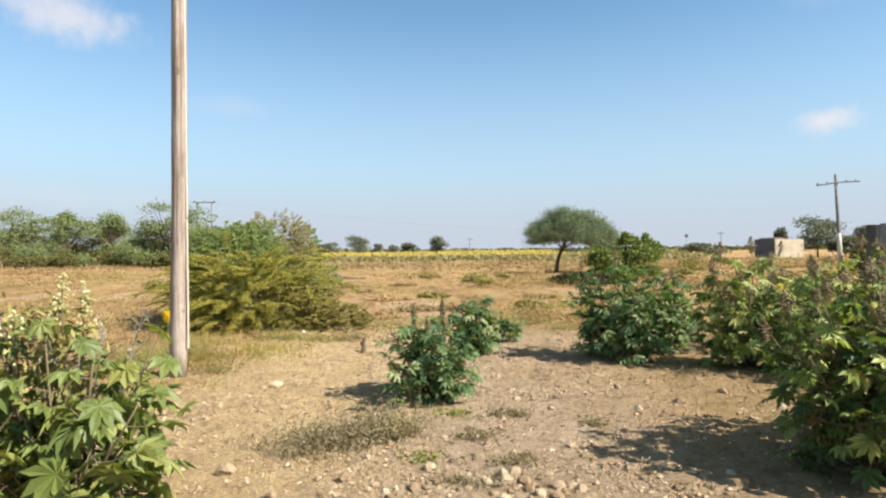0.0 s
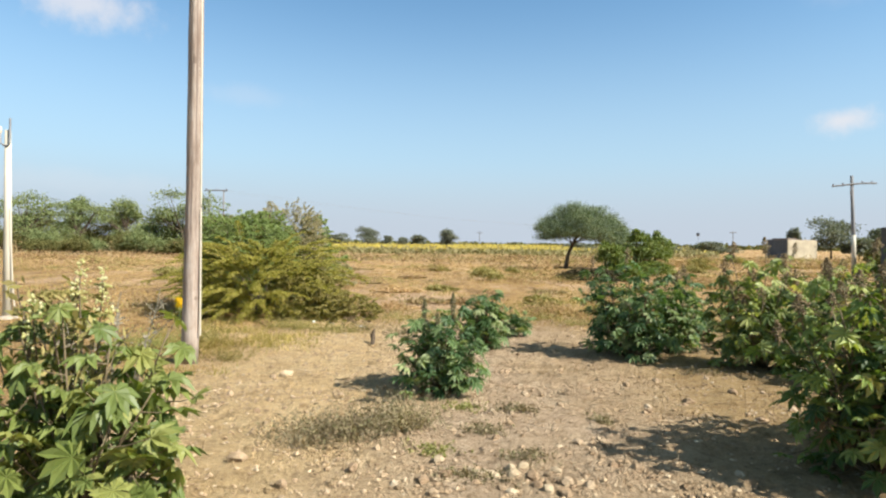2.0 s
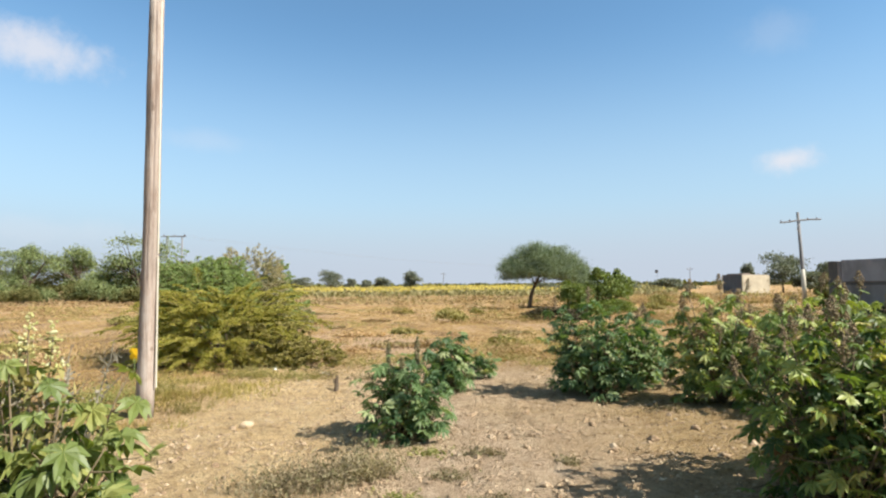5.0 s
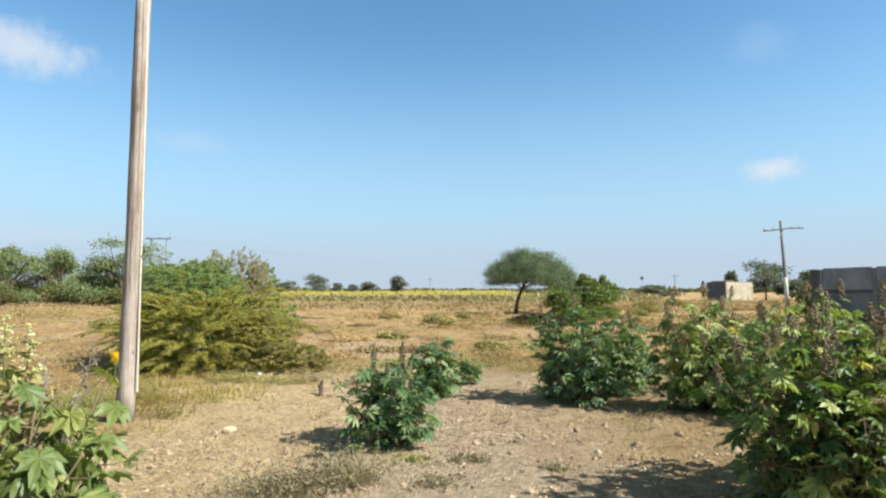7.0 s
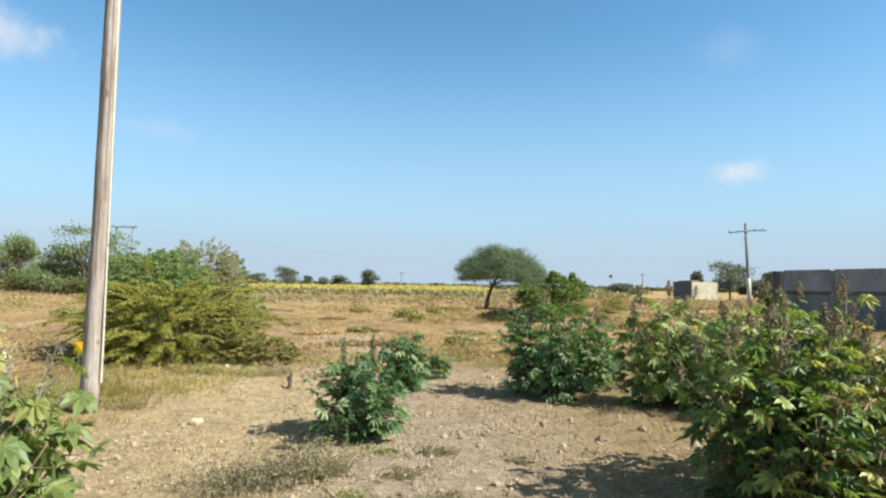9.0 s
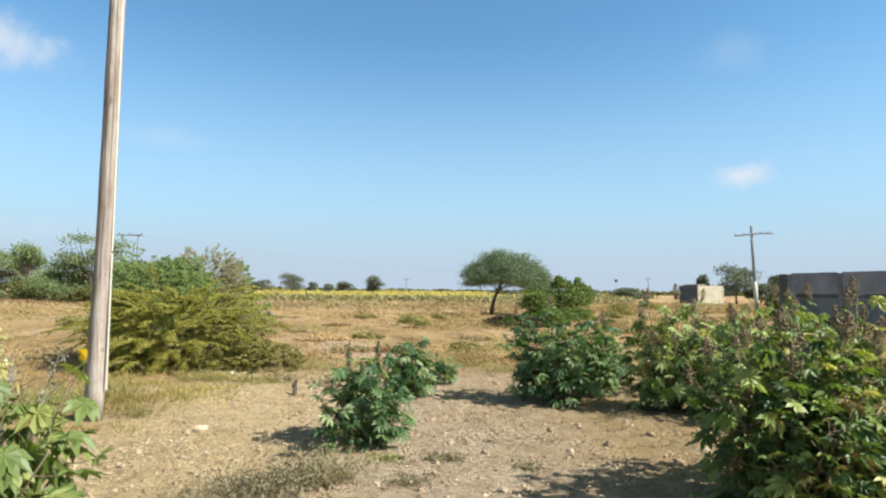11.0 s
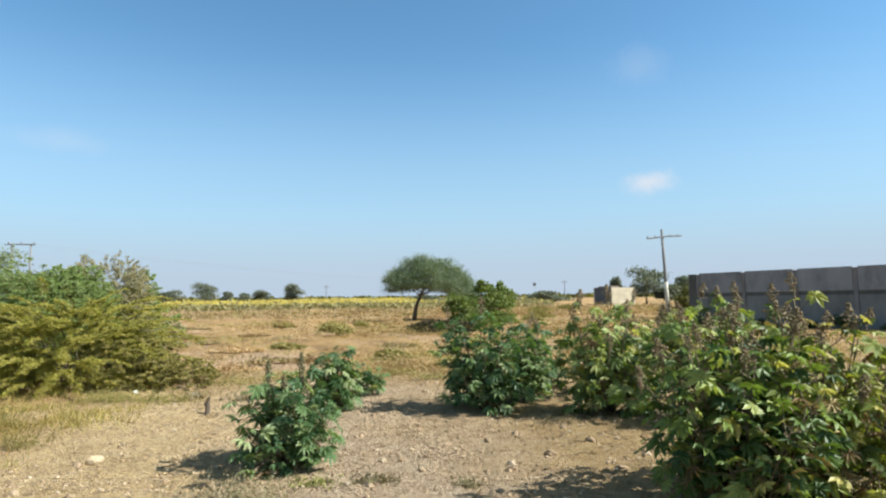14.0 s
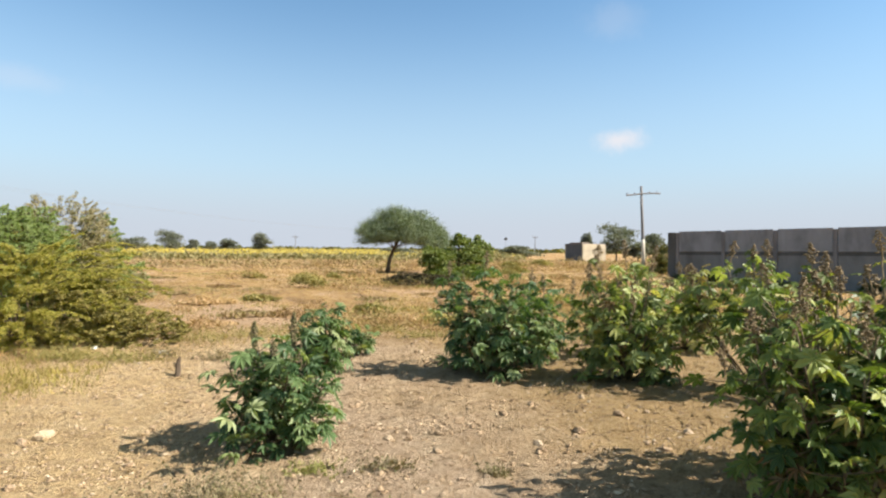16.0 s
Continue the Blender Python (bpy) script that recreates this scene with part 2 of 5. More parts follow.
M_STRIPWEED = grass_material("dull_weed_strip", [(0.0, (0.29, 0.21, 0.13)), (0.5, (0.41, 0.3, 0.19)), (1.0, (0.36, 0.32, 0.14))])
M_CASTOR = leaf_material("castor_leaf", [(0.0, (0.045, 0.095, 0.038)), (0.4, (0.12, 0.2, 0.08)), (0.8, (0.225, 0.31, 0.135)), (1.0, (0.4, 0.45, 0.24))], 0.5, 0.3, spec=0.26)
M_CASTOR_Y = leaf_material("castor_leaf_sunburnt", [(0.0, (0.08, 0.115, 0.025)), (0.3, (0.17, 0.215, 0.048)), (0.6, (0.3, 0.335, 0.078)), (0.85, (0.44, 0.43, 0.12)), (1.0, (0.6, 0.52, 0.18))], 0.5, 0.3, spec=0.25)
M_CASTOR_D = leaf_material("castor_leaf_deep", [(0.0, (0.045, 0.09, 0.026)), (0.35, (0.125, 0.19, 0.05)), (0.7, (0.25, 0.325, 0.095)), (0.92, (0.43, 0.465, 0.16)), (1.0, (0.58, 0.52, 0.2))], 0.5, 0.3, spec=0.25)
M_CASTOR_P = leaf_material("castor_leaf_pale", [(0.0, (0.06, 0.1, 0.03)), (0.3, (0.19, 0.25, 0.075)), (0.65, (0.35, 0.41, 0.14)), (0.9, (0.5, 0.53, 0.22)), (1.0, (0.62, 0.56, 0.24))], 0.5, 0.32, spec=0.35)
M_CASTOR_O = leaf_material("castor_leaf_olive", [(0.0, (0.1, 0.15, 0.042)), (0.5, (0.2, 0.25, 0.07)), (1.0, (0.34, 0.355, 0.115))], 0.5, 0.33)
M_THORN = leaf_material("thorn_bush_leaf", [(0.0, (0.27, 0.265, 0.06)), (0.5, (0.37, 0.345, 0.075)), (0.85, (0.46, 0.405, 0.11)), (1.0, (0.54, 0.44, 0.16))], 0.6, 0.4, "island", 0.2)
M_THORN_G = leaf_material("fresh_thorn_leaf", [(0.0, (0.2, 0.28, 0.1)), (0.6, (0.29, 0.37, 0.15)), (1.0, (0.37, 0.43, 0.19))], 0.6, 0.4, "island", 0.2)
M_SKIRT = leaf_material("dry_skirt_leaf", [(0.0, (0.2, 0.19, 0.06)), (0.5, (0.32, 0.28, 0.095)), (1.0, (0.46, 0.38, 0.16))], 0.65, 0.3, "island", 0.15)
M_DRYLEAF = leaf_material("withered_castor_leaf", [(0.0, (0.2, 0.13, 0.07)), (0.6, (0.34, 0.25, 0.14)), (1.0, (0.5, 0.4, 0.2))], 0.75, 0.2, spec=0.15)
M_THORN_DRY = leaf_material("dry_thorn_leaf", [(0.0, (0.32, 0.285, 0.19)), (0.5, (0.42, 0.375, 0.26)), (1.0, (0.52, 0.47, 0.34))], 0.7, 0.4, "island", 0.15)
# Leaf green pushed towards blue-grey to carry the haze over 50 m.
M_ACACIA = leaf_material("hazed_acacia_leaf", [(0.0, (0.145, 0.19, 0.125)), (0.5, (0.19, 0.24, 0.16)), (1.0, (0.24, 0.285, 0.19))], 0.7, 0.25, "island", 0.2)
M_BUSH = leaf_material("broad_bush_leaf", [(0.0, (0.14, 0.195, 0.055)), (0.6, (0.21, 0.265, 0.085)), (1.0, (0.31, 0.335, 0.115))], 0.6, 0.3, "island", 0.2)
M_DARKLEAF = leaf_material("dark_shrub_leaf", [(0.0, (0.045, 0.065, 0.025)), (0.6, (0.08, 0.105, 0.04)), (1.0, (0.14, 0.15, 0.06))], 0.7, 0.15, "island", 0.2)
# Near-black leaves that paint the leafy bush's cast shadow as low scrub.
M_SHADOWSCRUB = leaf_material("shadow_scrub_leaf", [(0.0, (0.035, 0.03, 0.018)), (0.6, (0.06, 0.05, 0.028)), (1.0, (0.09, 0.08, 0.04))], 0.8, 0.1, "island", 0.1)
M_FARTREE = leaf_material("far_tree_leaf", [(0.0, (0.15, 0.2, 0.09)), (0.6, (0.22, 0.265, 0.115)), (1.0, (0.29, 0.325, 0.15))], 0.7, 0.2, "island", 0.15)
M_FARDARK = leaf_material("far_shrub_leaf", [(0.0, (0.1, 0.11, 0.04)), (0.6, (0.155, 0.155, 0.055)), (1.0, (0.23, 0.2, 0.08))], 0.7, 0.2, "island", 0.15)
# Distance haze is mixed into this leaf colour: greyer and paler than nearer trees.
M_SKYLINE_HAZED = leaf_material("hazed_skyline_leaf", [(0.0, (0.14, 0.16, 0.13)), (0.6, (0.19, 0.21, 0.175)), (1.0, (0.25, 0.265, 0.21))], 0.7, 0.2, "island", 0.15)
M_SUNLEAF = leaf_material("sunflower_stalk", [(0.0, (0.22, 0.22, 0.1)), (0.5, (0.32, 0.29, 0.15)), (1.0, (0.4, 0.33, 0.19))], 0.7, 0.2, "island", 0.15)
M_PETAL = leaf_material("sunflower_petal", [(0.0, (0.42, 0.33, 0.06)), (0.6, (0.53, 0.43, 0.09)), (1.0, (0.58, 0.51, 0.16))], 0.6, 0.3, "island", 0.15)
M_FLOWER = leaf_material("cream_flower", [(0.0, (0.42, 0.42, 0.14)), (0.5, (0.62, 0.6, 0.3)), (1.0, (0.75, 0.72, 0.5))], 0.6, 0.3, "island", 0.2)
M_YFLOWER = leaf_material("yellow_flower", [(0.0, (0.75, 0.42, 0.01)), (1.0, (0.85, 0.6, 0.03))], 0.6, 0.3, "island", 0.2)
M_SPIKE = leaf_material("green_brown_spike", [(0.0, (0.13, 0.12, 0.06)), (0.6, (0.2, 0.18, 0.1)), (1.0, (0.28, 0.23, 0.15))], 0.8, 0.1, "island", 0.1)
M_SEED = leaf_material("dry_seed_spike", [(0.0, (0.2, 0.15, 0.09)), (0.6, (0.32, 0.245, 0.155)), (1.0, (0.45, 0.36, 0.24))], 0.8, 0.1, "island", 0.1)


def bark_material(name, lo, mid, hi, scale=9.0):
    k = Mat(name, 0.85, 0.15)
    n = k.noise(scale, 6, 0.65, (1, 1, 0.16))
    c = k.ramp(n, [(0.28, lo), (0.5, mid), (0.75, hi)])
    c = k.mix(k.grey(k.noise(1.1, 4), 0.45, 0.7, 0.0, 0.5), c, k.mix(1.0, c, (0.72, 0.68, 0.64), "MULTIPLY"))
    k.colour(c)
    return k.bump(n, 0.5, 0.01).m


M_STEM = bark_material("castor_stem", (0.1, 0.075, 0.045), (0.19, 0.15, 0.09), (0.27, 0.21, 0.14), 20)
M_BARK = bark_material("tree_bark", (0.06, 0.042, 0.03), (0.12, 0.09, 0.065), (0.19, 0.15, 0.11))
M_TWIG = bark_material("dry_twig", (0.1, 0.075, 0.05), (0.17, 0.13, 0.09), (0.24, 0.19, 0.14), 15)
def pole_material():
    k = Mat("weathered_pole_wood", 0.9, 0.1)
    grain = k.noise(11, 6, 0.68, (1, 1, 0.06))
    blot = k.noise(5.0, 6, 0.7, (1, 1, 0.4))
    split = k.noise(20, 4, 0.6, (1, 1, 0.02))
    c = k.ramp(grain, [(0.3, (0.26, 0.205, 0.17)), (0.48, (0.41, 0.345, 0.295)), (0.7, (0.56, 0.49, 0.43))])
    c = k.mix(k.grey(blot, 0.4, 0.62, 0.0, 0.9), c, k.mix(1.0, c, (0.72, 0.64, 0.6), "MULTIPLY"))
    c = k.mix(k.grey(split, 0.56, 0.63, 0.0, 0.8), c, (0.15, 0.11, 0.09))
    c = k.mix(k.grey(k.noise(9, 2, 0.4, (1, 1, 0.7)), 0.68, 0.74, 0.0, 0.8), c, (0.18, 0.13, 0.1))
    k.colour(c)
    return k.bump(k.math("ADD", grain, k.math("MULTIPLY", split, -0.9)), 0.9, 0.03).m


M_POLE = pole_material()
M_PALEPOLE = bark_material("pale_pole_paint", (0.5, 0.45, 0.36), (0.62, 0.58, 0.48), (0.7, 0.67, 0.58), 5)
M_GREYPOLE = bark_material("grey_pole_wood", (0.15, 0.15, 0.155), (0.22, 0.22, 0.225), (0.3, 0.295, 0.3), 4)


M_DRYSTALK = bark_material("withered_stalk", (0.17, 0.15, 0.11), (0.26, 0.23, 0.17), (0.34, 0.3, 0.23), 20)


def plain_material(name, c, rough=0.7, metal=0.0, var=0.25, scale=6.0):
    k = Mat(name, rough)
    k.b.inputs["Metallic"].default_value = metal
    n = k.noise(scale, 6, 0.65)
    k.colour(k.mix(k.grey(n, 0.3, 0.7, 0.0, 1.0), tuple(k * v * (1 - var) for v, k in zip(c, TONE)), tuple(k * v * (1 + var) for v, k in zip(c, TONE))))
    return k.bump(n, 0.25, 0.006).m


M_STRIP = plain_material("pale_conduit", (0.62, 0.56, 0.46), 0.6, 0.0, 0.1)
M_METAL = plain_material("galvanised_steel", (0.32, 0.32, 0.33), 0.5, 0.7, 0.15)
M_WIRE = plain_material("aluminium_wire", (0.24, 0.25, 0.27), 0.5, 0.2, 0.1)
M_PORCELAIN = plain_material("brown_insulator", (0.12, 0.07, 0.05), 0.3, 0.0, 0.1)
M_CEMENT = plain_material("cement_footing", (0.4, 0.34, 0.27), 0.9, 0.0, 0.25)
M_PLASTIC = plain_material("white_plastic", (0.6, 0.6, 0.54), 0.5, 0.0, 0.06)
# House side walls: much darker and bluer than the cream front.
M_HOUSE_SIDE = plain_material("dark_grey_side_wall", (0.13, 0.135, 0.15), 0.9, 0.0, 0.2, 0.9)
M_HOUSE = plain_material("cream_house_plaster", (0.46, 0.405, 0.3), 0.9, 0.0, 0.2, 0.9)
M_ROOF = plain_material("rusty_roof_sheet", (0.25, 0.2, 0.17), 0.7, 0.2, 0.3, 2.0)
M_TANK = plain_material("dark_tank", (0.12, 0.13, 0.15), 0.5, 0.0, 0.2)


def concrete_material(name, base):
    k = Mat(name, 0.92, 0.15).world_place()
    n = k.noise(1.2, 6, 0.6, (1, 1, 0.45))
    g = k.noise(30, 4, 0.65)
    c = k.ramp(n, [(0.3, tuple(v * 0.62 for v in base)), (0.52, base), (0.75, tuple(v * 1.25 for v in base))])
    c = k.mix(k.grey(g, 0.35, 0.7, 0.0, 0.35), c, k.mix(1.0, c, (0.7, 0.68, 0.66), "MULTIPLY"))
    streak = k.grey(k.noise(2.4, 5, 0.7, (1, 1, 0.06)), 0.55, 0.75, 0.0, 0.22)
    c = k.mix(streak, c, tuple(v * 0.45 for v in base))
    k.colour(c)
    return k.bump(g, 0.4, 0.008).m


M_CONC = concrete_material("precast_concrete", (0.325, 0.325, 0.345))
M_CONC_B = concrete_material("damp_stained_concrete", (0.25, 0.245, 0.24))
M_JOINT = concrete_material("dark_joint_concrete", (0.14, 0.135, 0.13))
M_PIER = concrete_material("weathered_post_concrete", (0.27, 0.25, 0.25))


def rock_material(name, stops):
    k = Mat(name, 0.9, 0.2)
    r = k.each()
    c = k.ramp(r, stops)
    n = k.noise(14, 6, 0.7)
    c = k.mix(k.grey(n, 0.35, 0.7, 0.0, 0.6), k.mix(1.0, c, (0.66, 0.6, 0.54), "MULTIPLY"), c)
    k.colour(c)
    return k.bump(n, 0.7, 0.01).m


M_ROCK = rock_material("brown_limestone", [(0.0, (0.36, 0.26, 0.17)), (0.5, (0.5, 0.38, 0.255)), (0.9, (0.6, 0.48, 0.34)), (1.0, (0.74, 0.64, 0.5))])
M_PALEROCK = rock_material("pale_limestone", [(0.0, (0.6, 0.49, 0.34)), (0.5, (0.68, 0.57, 0.41)), (1.0, (0.74, 0.64, 0.49))])
kp = Mat("mixed_gravel", 0.92, 0.15)
kp.colour(kp.ramp(kp.island(), [(0.0, (0.2, 0.135, 0.08)), (0.3, (0.35, 0.245, 0.15)), (0.85, (0.5, 0.37, 0.24)), (1.0, (0.62, 0.5, 0.35))]))
M_GRAVEL = kp.m

# ---- geometry helpers ----


class Geo:
    """Collects verts and faces of one mesh."""

    def __init__(self):
        self.v, self.f, self.n = [], [], 0

    def add(self, verts, faces):
        verts = np.asarray(verts, float)
        self.v.append(verts)
        self.f += [tuple(int(i) + self.n for i in f) for f in faces]
        self.n += len(verts)
        return self

    def tube(self, pts, radii, sides=6, cap=True):
        pts = [Vector(p) for p in pts]
        rings = []
        side = None
        for i, p in enumerate(pts):
            d = (pts[min(i + 1, len(pts) - 1)] - pts[max(i - 1, 0)]).normalized()
            if side is None:
                side = d.orthogonal().normalized()
            side = (side - d * side.dot(d)).normalized()
            up = d.cross(side)
            r = radii[i] if hasattr(radii, "__len__") else radii
            rings += [p + (side * math.cos(a) + up * math.sin(a)) * r for a in (2 * math.pi * j / sides for j in range(sides))]
        faces = []
        for i in range(len(pts) - 1):
            for j in range(sides):
                a, b = i * sides + j, i * sides + (j + 1) % sides
                faces.append((a, b, b + sides, a + sides))
        if cap:
            faces.append(tuple(range(sides - 1, -1, -1)))
            faces.append(tuple((len(pts) - 1) * sides + j for j in range(sides)))
        return self.add([tuple(q) for q in rings], faces)

    def box(self, c, s, m=None, bevel=0.0):
        """A box with its centre c and size s, edges cut by bevel, turned by m."""
        bm = bmesh.new()
        bmesh.ops.create_cube(bm, size=1)
        bmesh.ops.scale(bm, vec=s, verts=bm.verts)
        if bevel:
            bmesh.ops.bevel(bm, geom=list(bm.edges), offset=bevel, segments=1, affect="EDGES")
        bmesh.ops.translate(bm, vec=c, verts=bm.verts)
        if m is not None:
            bmesh.ops.transform(bm, matrix=m, verts=bm.verts)
        bm.verts.index_update()
        self.add([tuple(v.co) for v in bm.verts], [[v.index for v in f.verts] for f in bm.faces])
        bm.free()
        return self

    def leaves(self, c, u, v, fold=0.0):
        """Many four-cornered leaves: centres, half lengths, half widths."""
        n = len(c)
        k = np.stack([c - u, c + v, c + u, c - v], 1).reshape(-1, 3)
        base = np.arange(n)[:, None] * 4 + np.array([0, 1, 2, 3]) + self.n
        self.v.append(k)
        self.f += [tuple(q) for q in base.tolist()]
        self.n += 4 * n
        return self

    def mesh(self, name, material=None, smooth=False):
        me = bpy.data.meshes.new(name)
        co = np.concatenate(self.v) if self.v else np.zeros((0, 3))
        me.from_pydata(co.tolist(), [], self.f)
        if material:
            me.materials.append(material)
        if smooth:
            me.polygons.foreach_set("use_smooth", [True] * len(me.polygons))
        me.update()
        return me


def unit(a):
    return a / np.maximum(np.linalg.norm(a, axis=-1, keepdims=True), 1e-9)


def rand_dirs(n, r):
    return unit(r.normal(size=(n, 3)))


def leaf_axes(n, r, length, width, out=None, flat=0.5):
    """Random half axes of n leaves; out pulls their length outward, flat lays them level."""
    u = rand_dirs(n, r)
    if out is not None:
        u = unit(u + out)
    nrm = rand_dirs(n, r)
    nrm[:, 2] += flat
    v = unit(np.cross(nrm, u))
    s = r.uniform(0.65, 1.25, (n, 1))
    return u * s * length / 2, v * s * width / 2


def part(name, mesh, parent, label="", m=None):
    ob = new(name, mesh)
    ob.parent = parent
    if m is not None:
        ob.matrix_basis = m
    return tagged(ob, label)


def thing(name, at, label, category, group="", kind=""):
    ob = new(name)
    ob.empty_display_size = 0.2
    ob.location = at
    return tagged(ob, label, category, group, kind)


def lattice(seed, n=64):
    return np.random.default_rng(seed).random((n, n))


LAT = [lattice(s) for s in range(6)]


def vnoise(x, y, scale, k=0):
    """Smooth value noise, -0.5 to 0.5, with features about scale metres wide."""
    x, y = np.asarray(x, float) / scale + 17.3, np.asarray(y, float) / scale + 5.7
    ix, iy = np.floor(x).astype(int), np.floor(y).astype(int)
    fx, fy = x - ix, y - iy
    fx, fy = fx * fx * (3 - 2 * fx), fy * fy * (3 - 2 * fy)
    g = LAT[k]
    n = g.shape[0]
    a, b = g[ix % n, iy % n], g[(ix + 1) % n, iy % n]
    c, d = g[ix % n, (iy + 1) % n], g[(ix + 1) % n, (iy + 1) % n]
    return (a * (1 - fx) + b * fx) * (1 - fy) + (c * (1 - fx) + d * fx) * fy - 0.5


def wildness(x, y):
    """0 on the bare track, 1 in the dry field."""
    x, y = np.asarray(x, float), np.asarray(y, float)
    w = 2.2 * vnoise(x, y, 1.7, 3) + 1.2 * vnoise(x, y, 0.5, 4)
    far = np.clip((y + w - 11.2) / 2.0, 0, 1) * (1 - 0.9 * np.exp(-((x + 1.7) / 1.5) ** 2 - ((y - 16.3) / 2.6) ** 2))
    left = np.clip((-2.7 - x + 0.6 * w) / 0.8, 0, 1) * np.clip((y + w - 5.5) / 2, 0.25, 1)
    return np.maximum(far, left)


def ground_z(x, y):
    x, y = np.asarray(x, float), np.asarray(y, float)
    d = np.hypot(x, y)
    z = 0.012 * np.clip(d - 55, 0, 200)
    w = wildness(x, y)
    fade = np.clip(1.3 - d / 150, 0, 1)
    z = z + fade * (0.04 * vnoise(x, y, 0.9, 0) + 0.03 * vnoise(x, y, 0.3, 1) + 0.035 * vnoise(x, y, 0.15, 2) + 0.022 * vnoise(x, y, 0.09, 5))
    z = z + fade * w * (0.16 * vnoise(x, y, 3.1, 3) + 0.25 * vnoise(x, y, 8.5, 5))
    return z - 0.09 * np.exp(-((x + 3.45) ** 2 + (y - 7.9) ** 2) / 0.9)


def on_ground(x, y, up=0.0):
    return (x, y, float(ground_z(x, y)) + up)


# ---- ground ----
def spread(lo, hi, fine, outer, grow):
    mid = list(np.arange(lo, hi + 1e-6, fine))
    step, a, b = fine, lo, hi
    left, right = [], []
    while b < outer:
        step *= grow
        a, b = a - step, b + step
        left.append(a)
        right.append(b)
    return np.array(left[::-1] + mid + right)


gx, gy = spread(-4.6, 5.6, 0.048, 4200, 1.075), spread(1.8, 11.5, 0.048, 4200, 1.07)
GX, GY = np.meshgrid(gx, gy)
verts = np.stack([GX.ravel(), GY.ravel(), ground_z(GX.ravel(), GY.ravel())], 1)
nx, ny = len(gx), len(gy)
ii = (np.arange(ny - 1)[:, None] * nx + np.arange(nx - 1)[None, :]).ravel()
faces = np.stack([ii, ii + 1, ii + 1 + nx, ii + nx], 1).tolist()
g = Geo()
g.v.append(verts)
g.f = [tuple(q) for q in faces]
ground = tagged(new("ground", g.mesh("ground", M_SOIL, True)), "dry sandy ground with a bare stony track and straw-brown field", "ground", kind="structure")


# ---- castor plants ----
def castor_leaf_mesh(name, mat, seed, lobe=0.17, notch=0.36):
    """A star-shaped blade of nine pointed lobes, one metre from its stalk to the longest tip."""
    r = random.Random(seed)
    vs, fs = [(0, 0, 0)], []
    for a, length in ((0, 1.0), (37, 0.97), (-37, 0.97), (76, 0.86), (-76, 0.86), (116, 0.68), (-116, 0.68), (154, 0.45), (-154, 0.45)):
        length *= r.uniform(0.86, 1.08)
        a = radians(a + r.uniform(-5, 5))
        half = radians(19)
        cs, sn = math.cos(a), math.sin(a)

        def at(rad, off, z):
            return (rad * cs - off * sn, rad * sn + off * cs, z)
        droop = -0.1 * length - r.uniform(0, 0.16)
        w = lobe * (0.6 + 0.4 * length) * r.uniform(0.85, 1.15)
        i = len(vs)
        n = notch * (0.75 + 0.25 * length)
        vs += [at(n * math.cos(half), -n * math.sin(half), 0.05), at(0.62 * length, -w, 0.05 + droop * 0.3), at(length, r.uniform(-0.07, 0.07), droop),
               at(0.62 * length, w, 0.05 + droop * 0.3), at(n * math.cos(half), n * math.sin(half), 0.05), at(0.58 * length, 0, -0.02 + droop * 0.25)]
        m = i + 5
        fs += [(0, i, m), (i, i + 1, m), (i + 1, i + 2, m), (i + 2, i + 3, m), (i + 3, i + 4, m), (i + 4, 0, m)]
    return Geo().add(vs, fs).mesh(name, mat)


LEAF = {m: [castor_leaf_mesh("castor_leaf", m, s, lobe, notch) for s in range(6)] for m, lobe, notch in ((M_CASTOR, 0.155, 0.31), (M_CASTOR_Y, 0.18, 0.37), (M_CASTOR_D, 0.18, 0.37), (M_CASTOR_P, 0.17, 0.35), (M_CASTOR_O, 0.19, 0.4), (M_DRYLEAF, 0.12, 0.25))}


def spike_mesh(name, mat, seed, bead, n, fuzz=1.0):
    """An upright spike one metre high: a thin stalk with n clustered capsules."""
    r = np.random.default_rng(seed)
    q = Geo().tube([(0, 0, 0), (0.02, 0, 0.5), (0, 0.02, 1)], [0.022, 0.016, 0.008], 4)
    for i in range(n):
        h = 0.25 + 0.75 * (i + r.random()) / n
        a = r.uniform(0, 6.28)
        rad = bead * (1.9 - 1.2 * h) * r.uniform(0.5, 1.2) * fuzz * (1 + 0.5 * math.sin(11 * h + seed))
        c = np.array([math.cos(a) * rad * 1.1, math.sin(a) * rad * 1.1, h])
        s = bead * r.uniform(0.5, 1.0)
        o = np.array([(1, 0, 0), (-1, 0, 0), (0, 1, 0), (0, -1, 0), (0, 0, 1), (0, 0, -1)]) * s
        q.add(c + o @ np.array(Euler((a, h * 9, a)).to_matrix()), [(0, 2, 4), (2, 1, 4), (1, 3, 4), (3, 0, 4), (2, 0, 5), (1, 2, 5), (3, 1, 5), (0, 3, 5)])
    return q.mesh(name, mat)


SPIKE = {m: [spike_mesh("seed_spike", m, s, b, n, 1.9 if m is M_SEED else 1.0) for s in range(2)] for m, b, n in ((M_SEED, 0.04, 110), (M_SPIKE, 0.05, 90))}


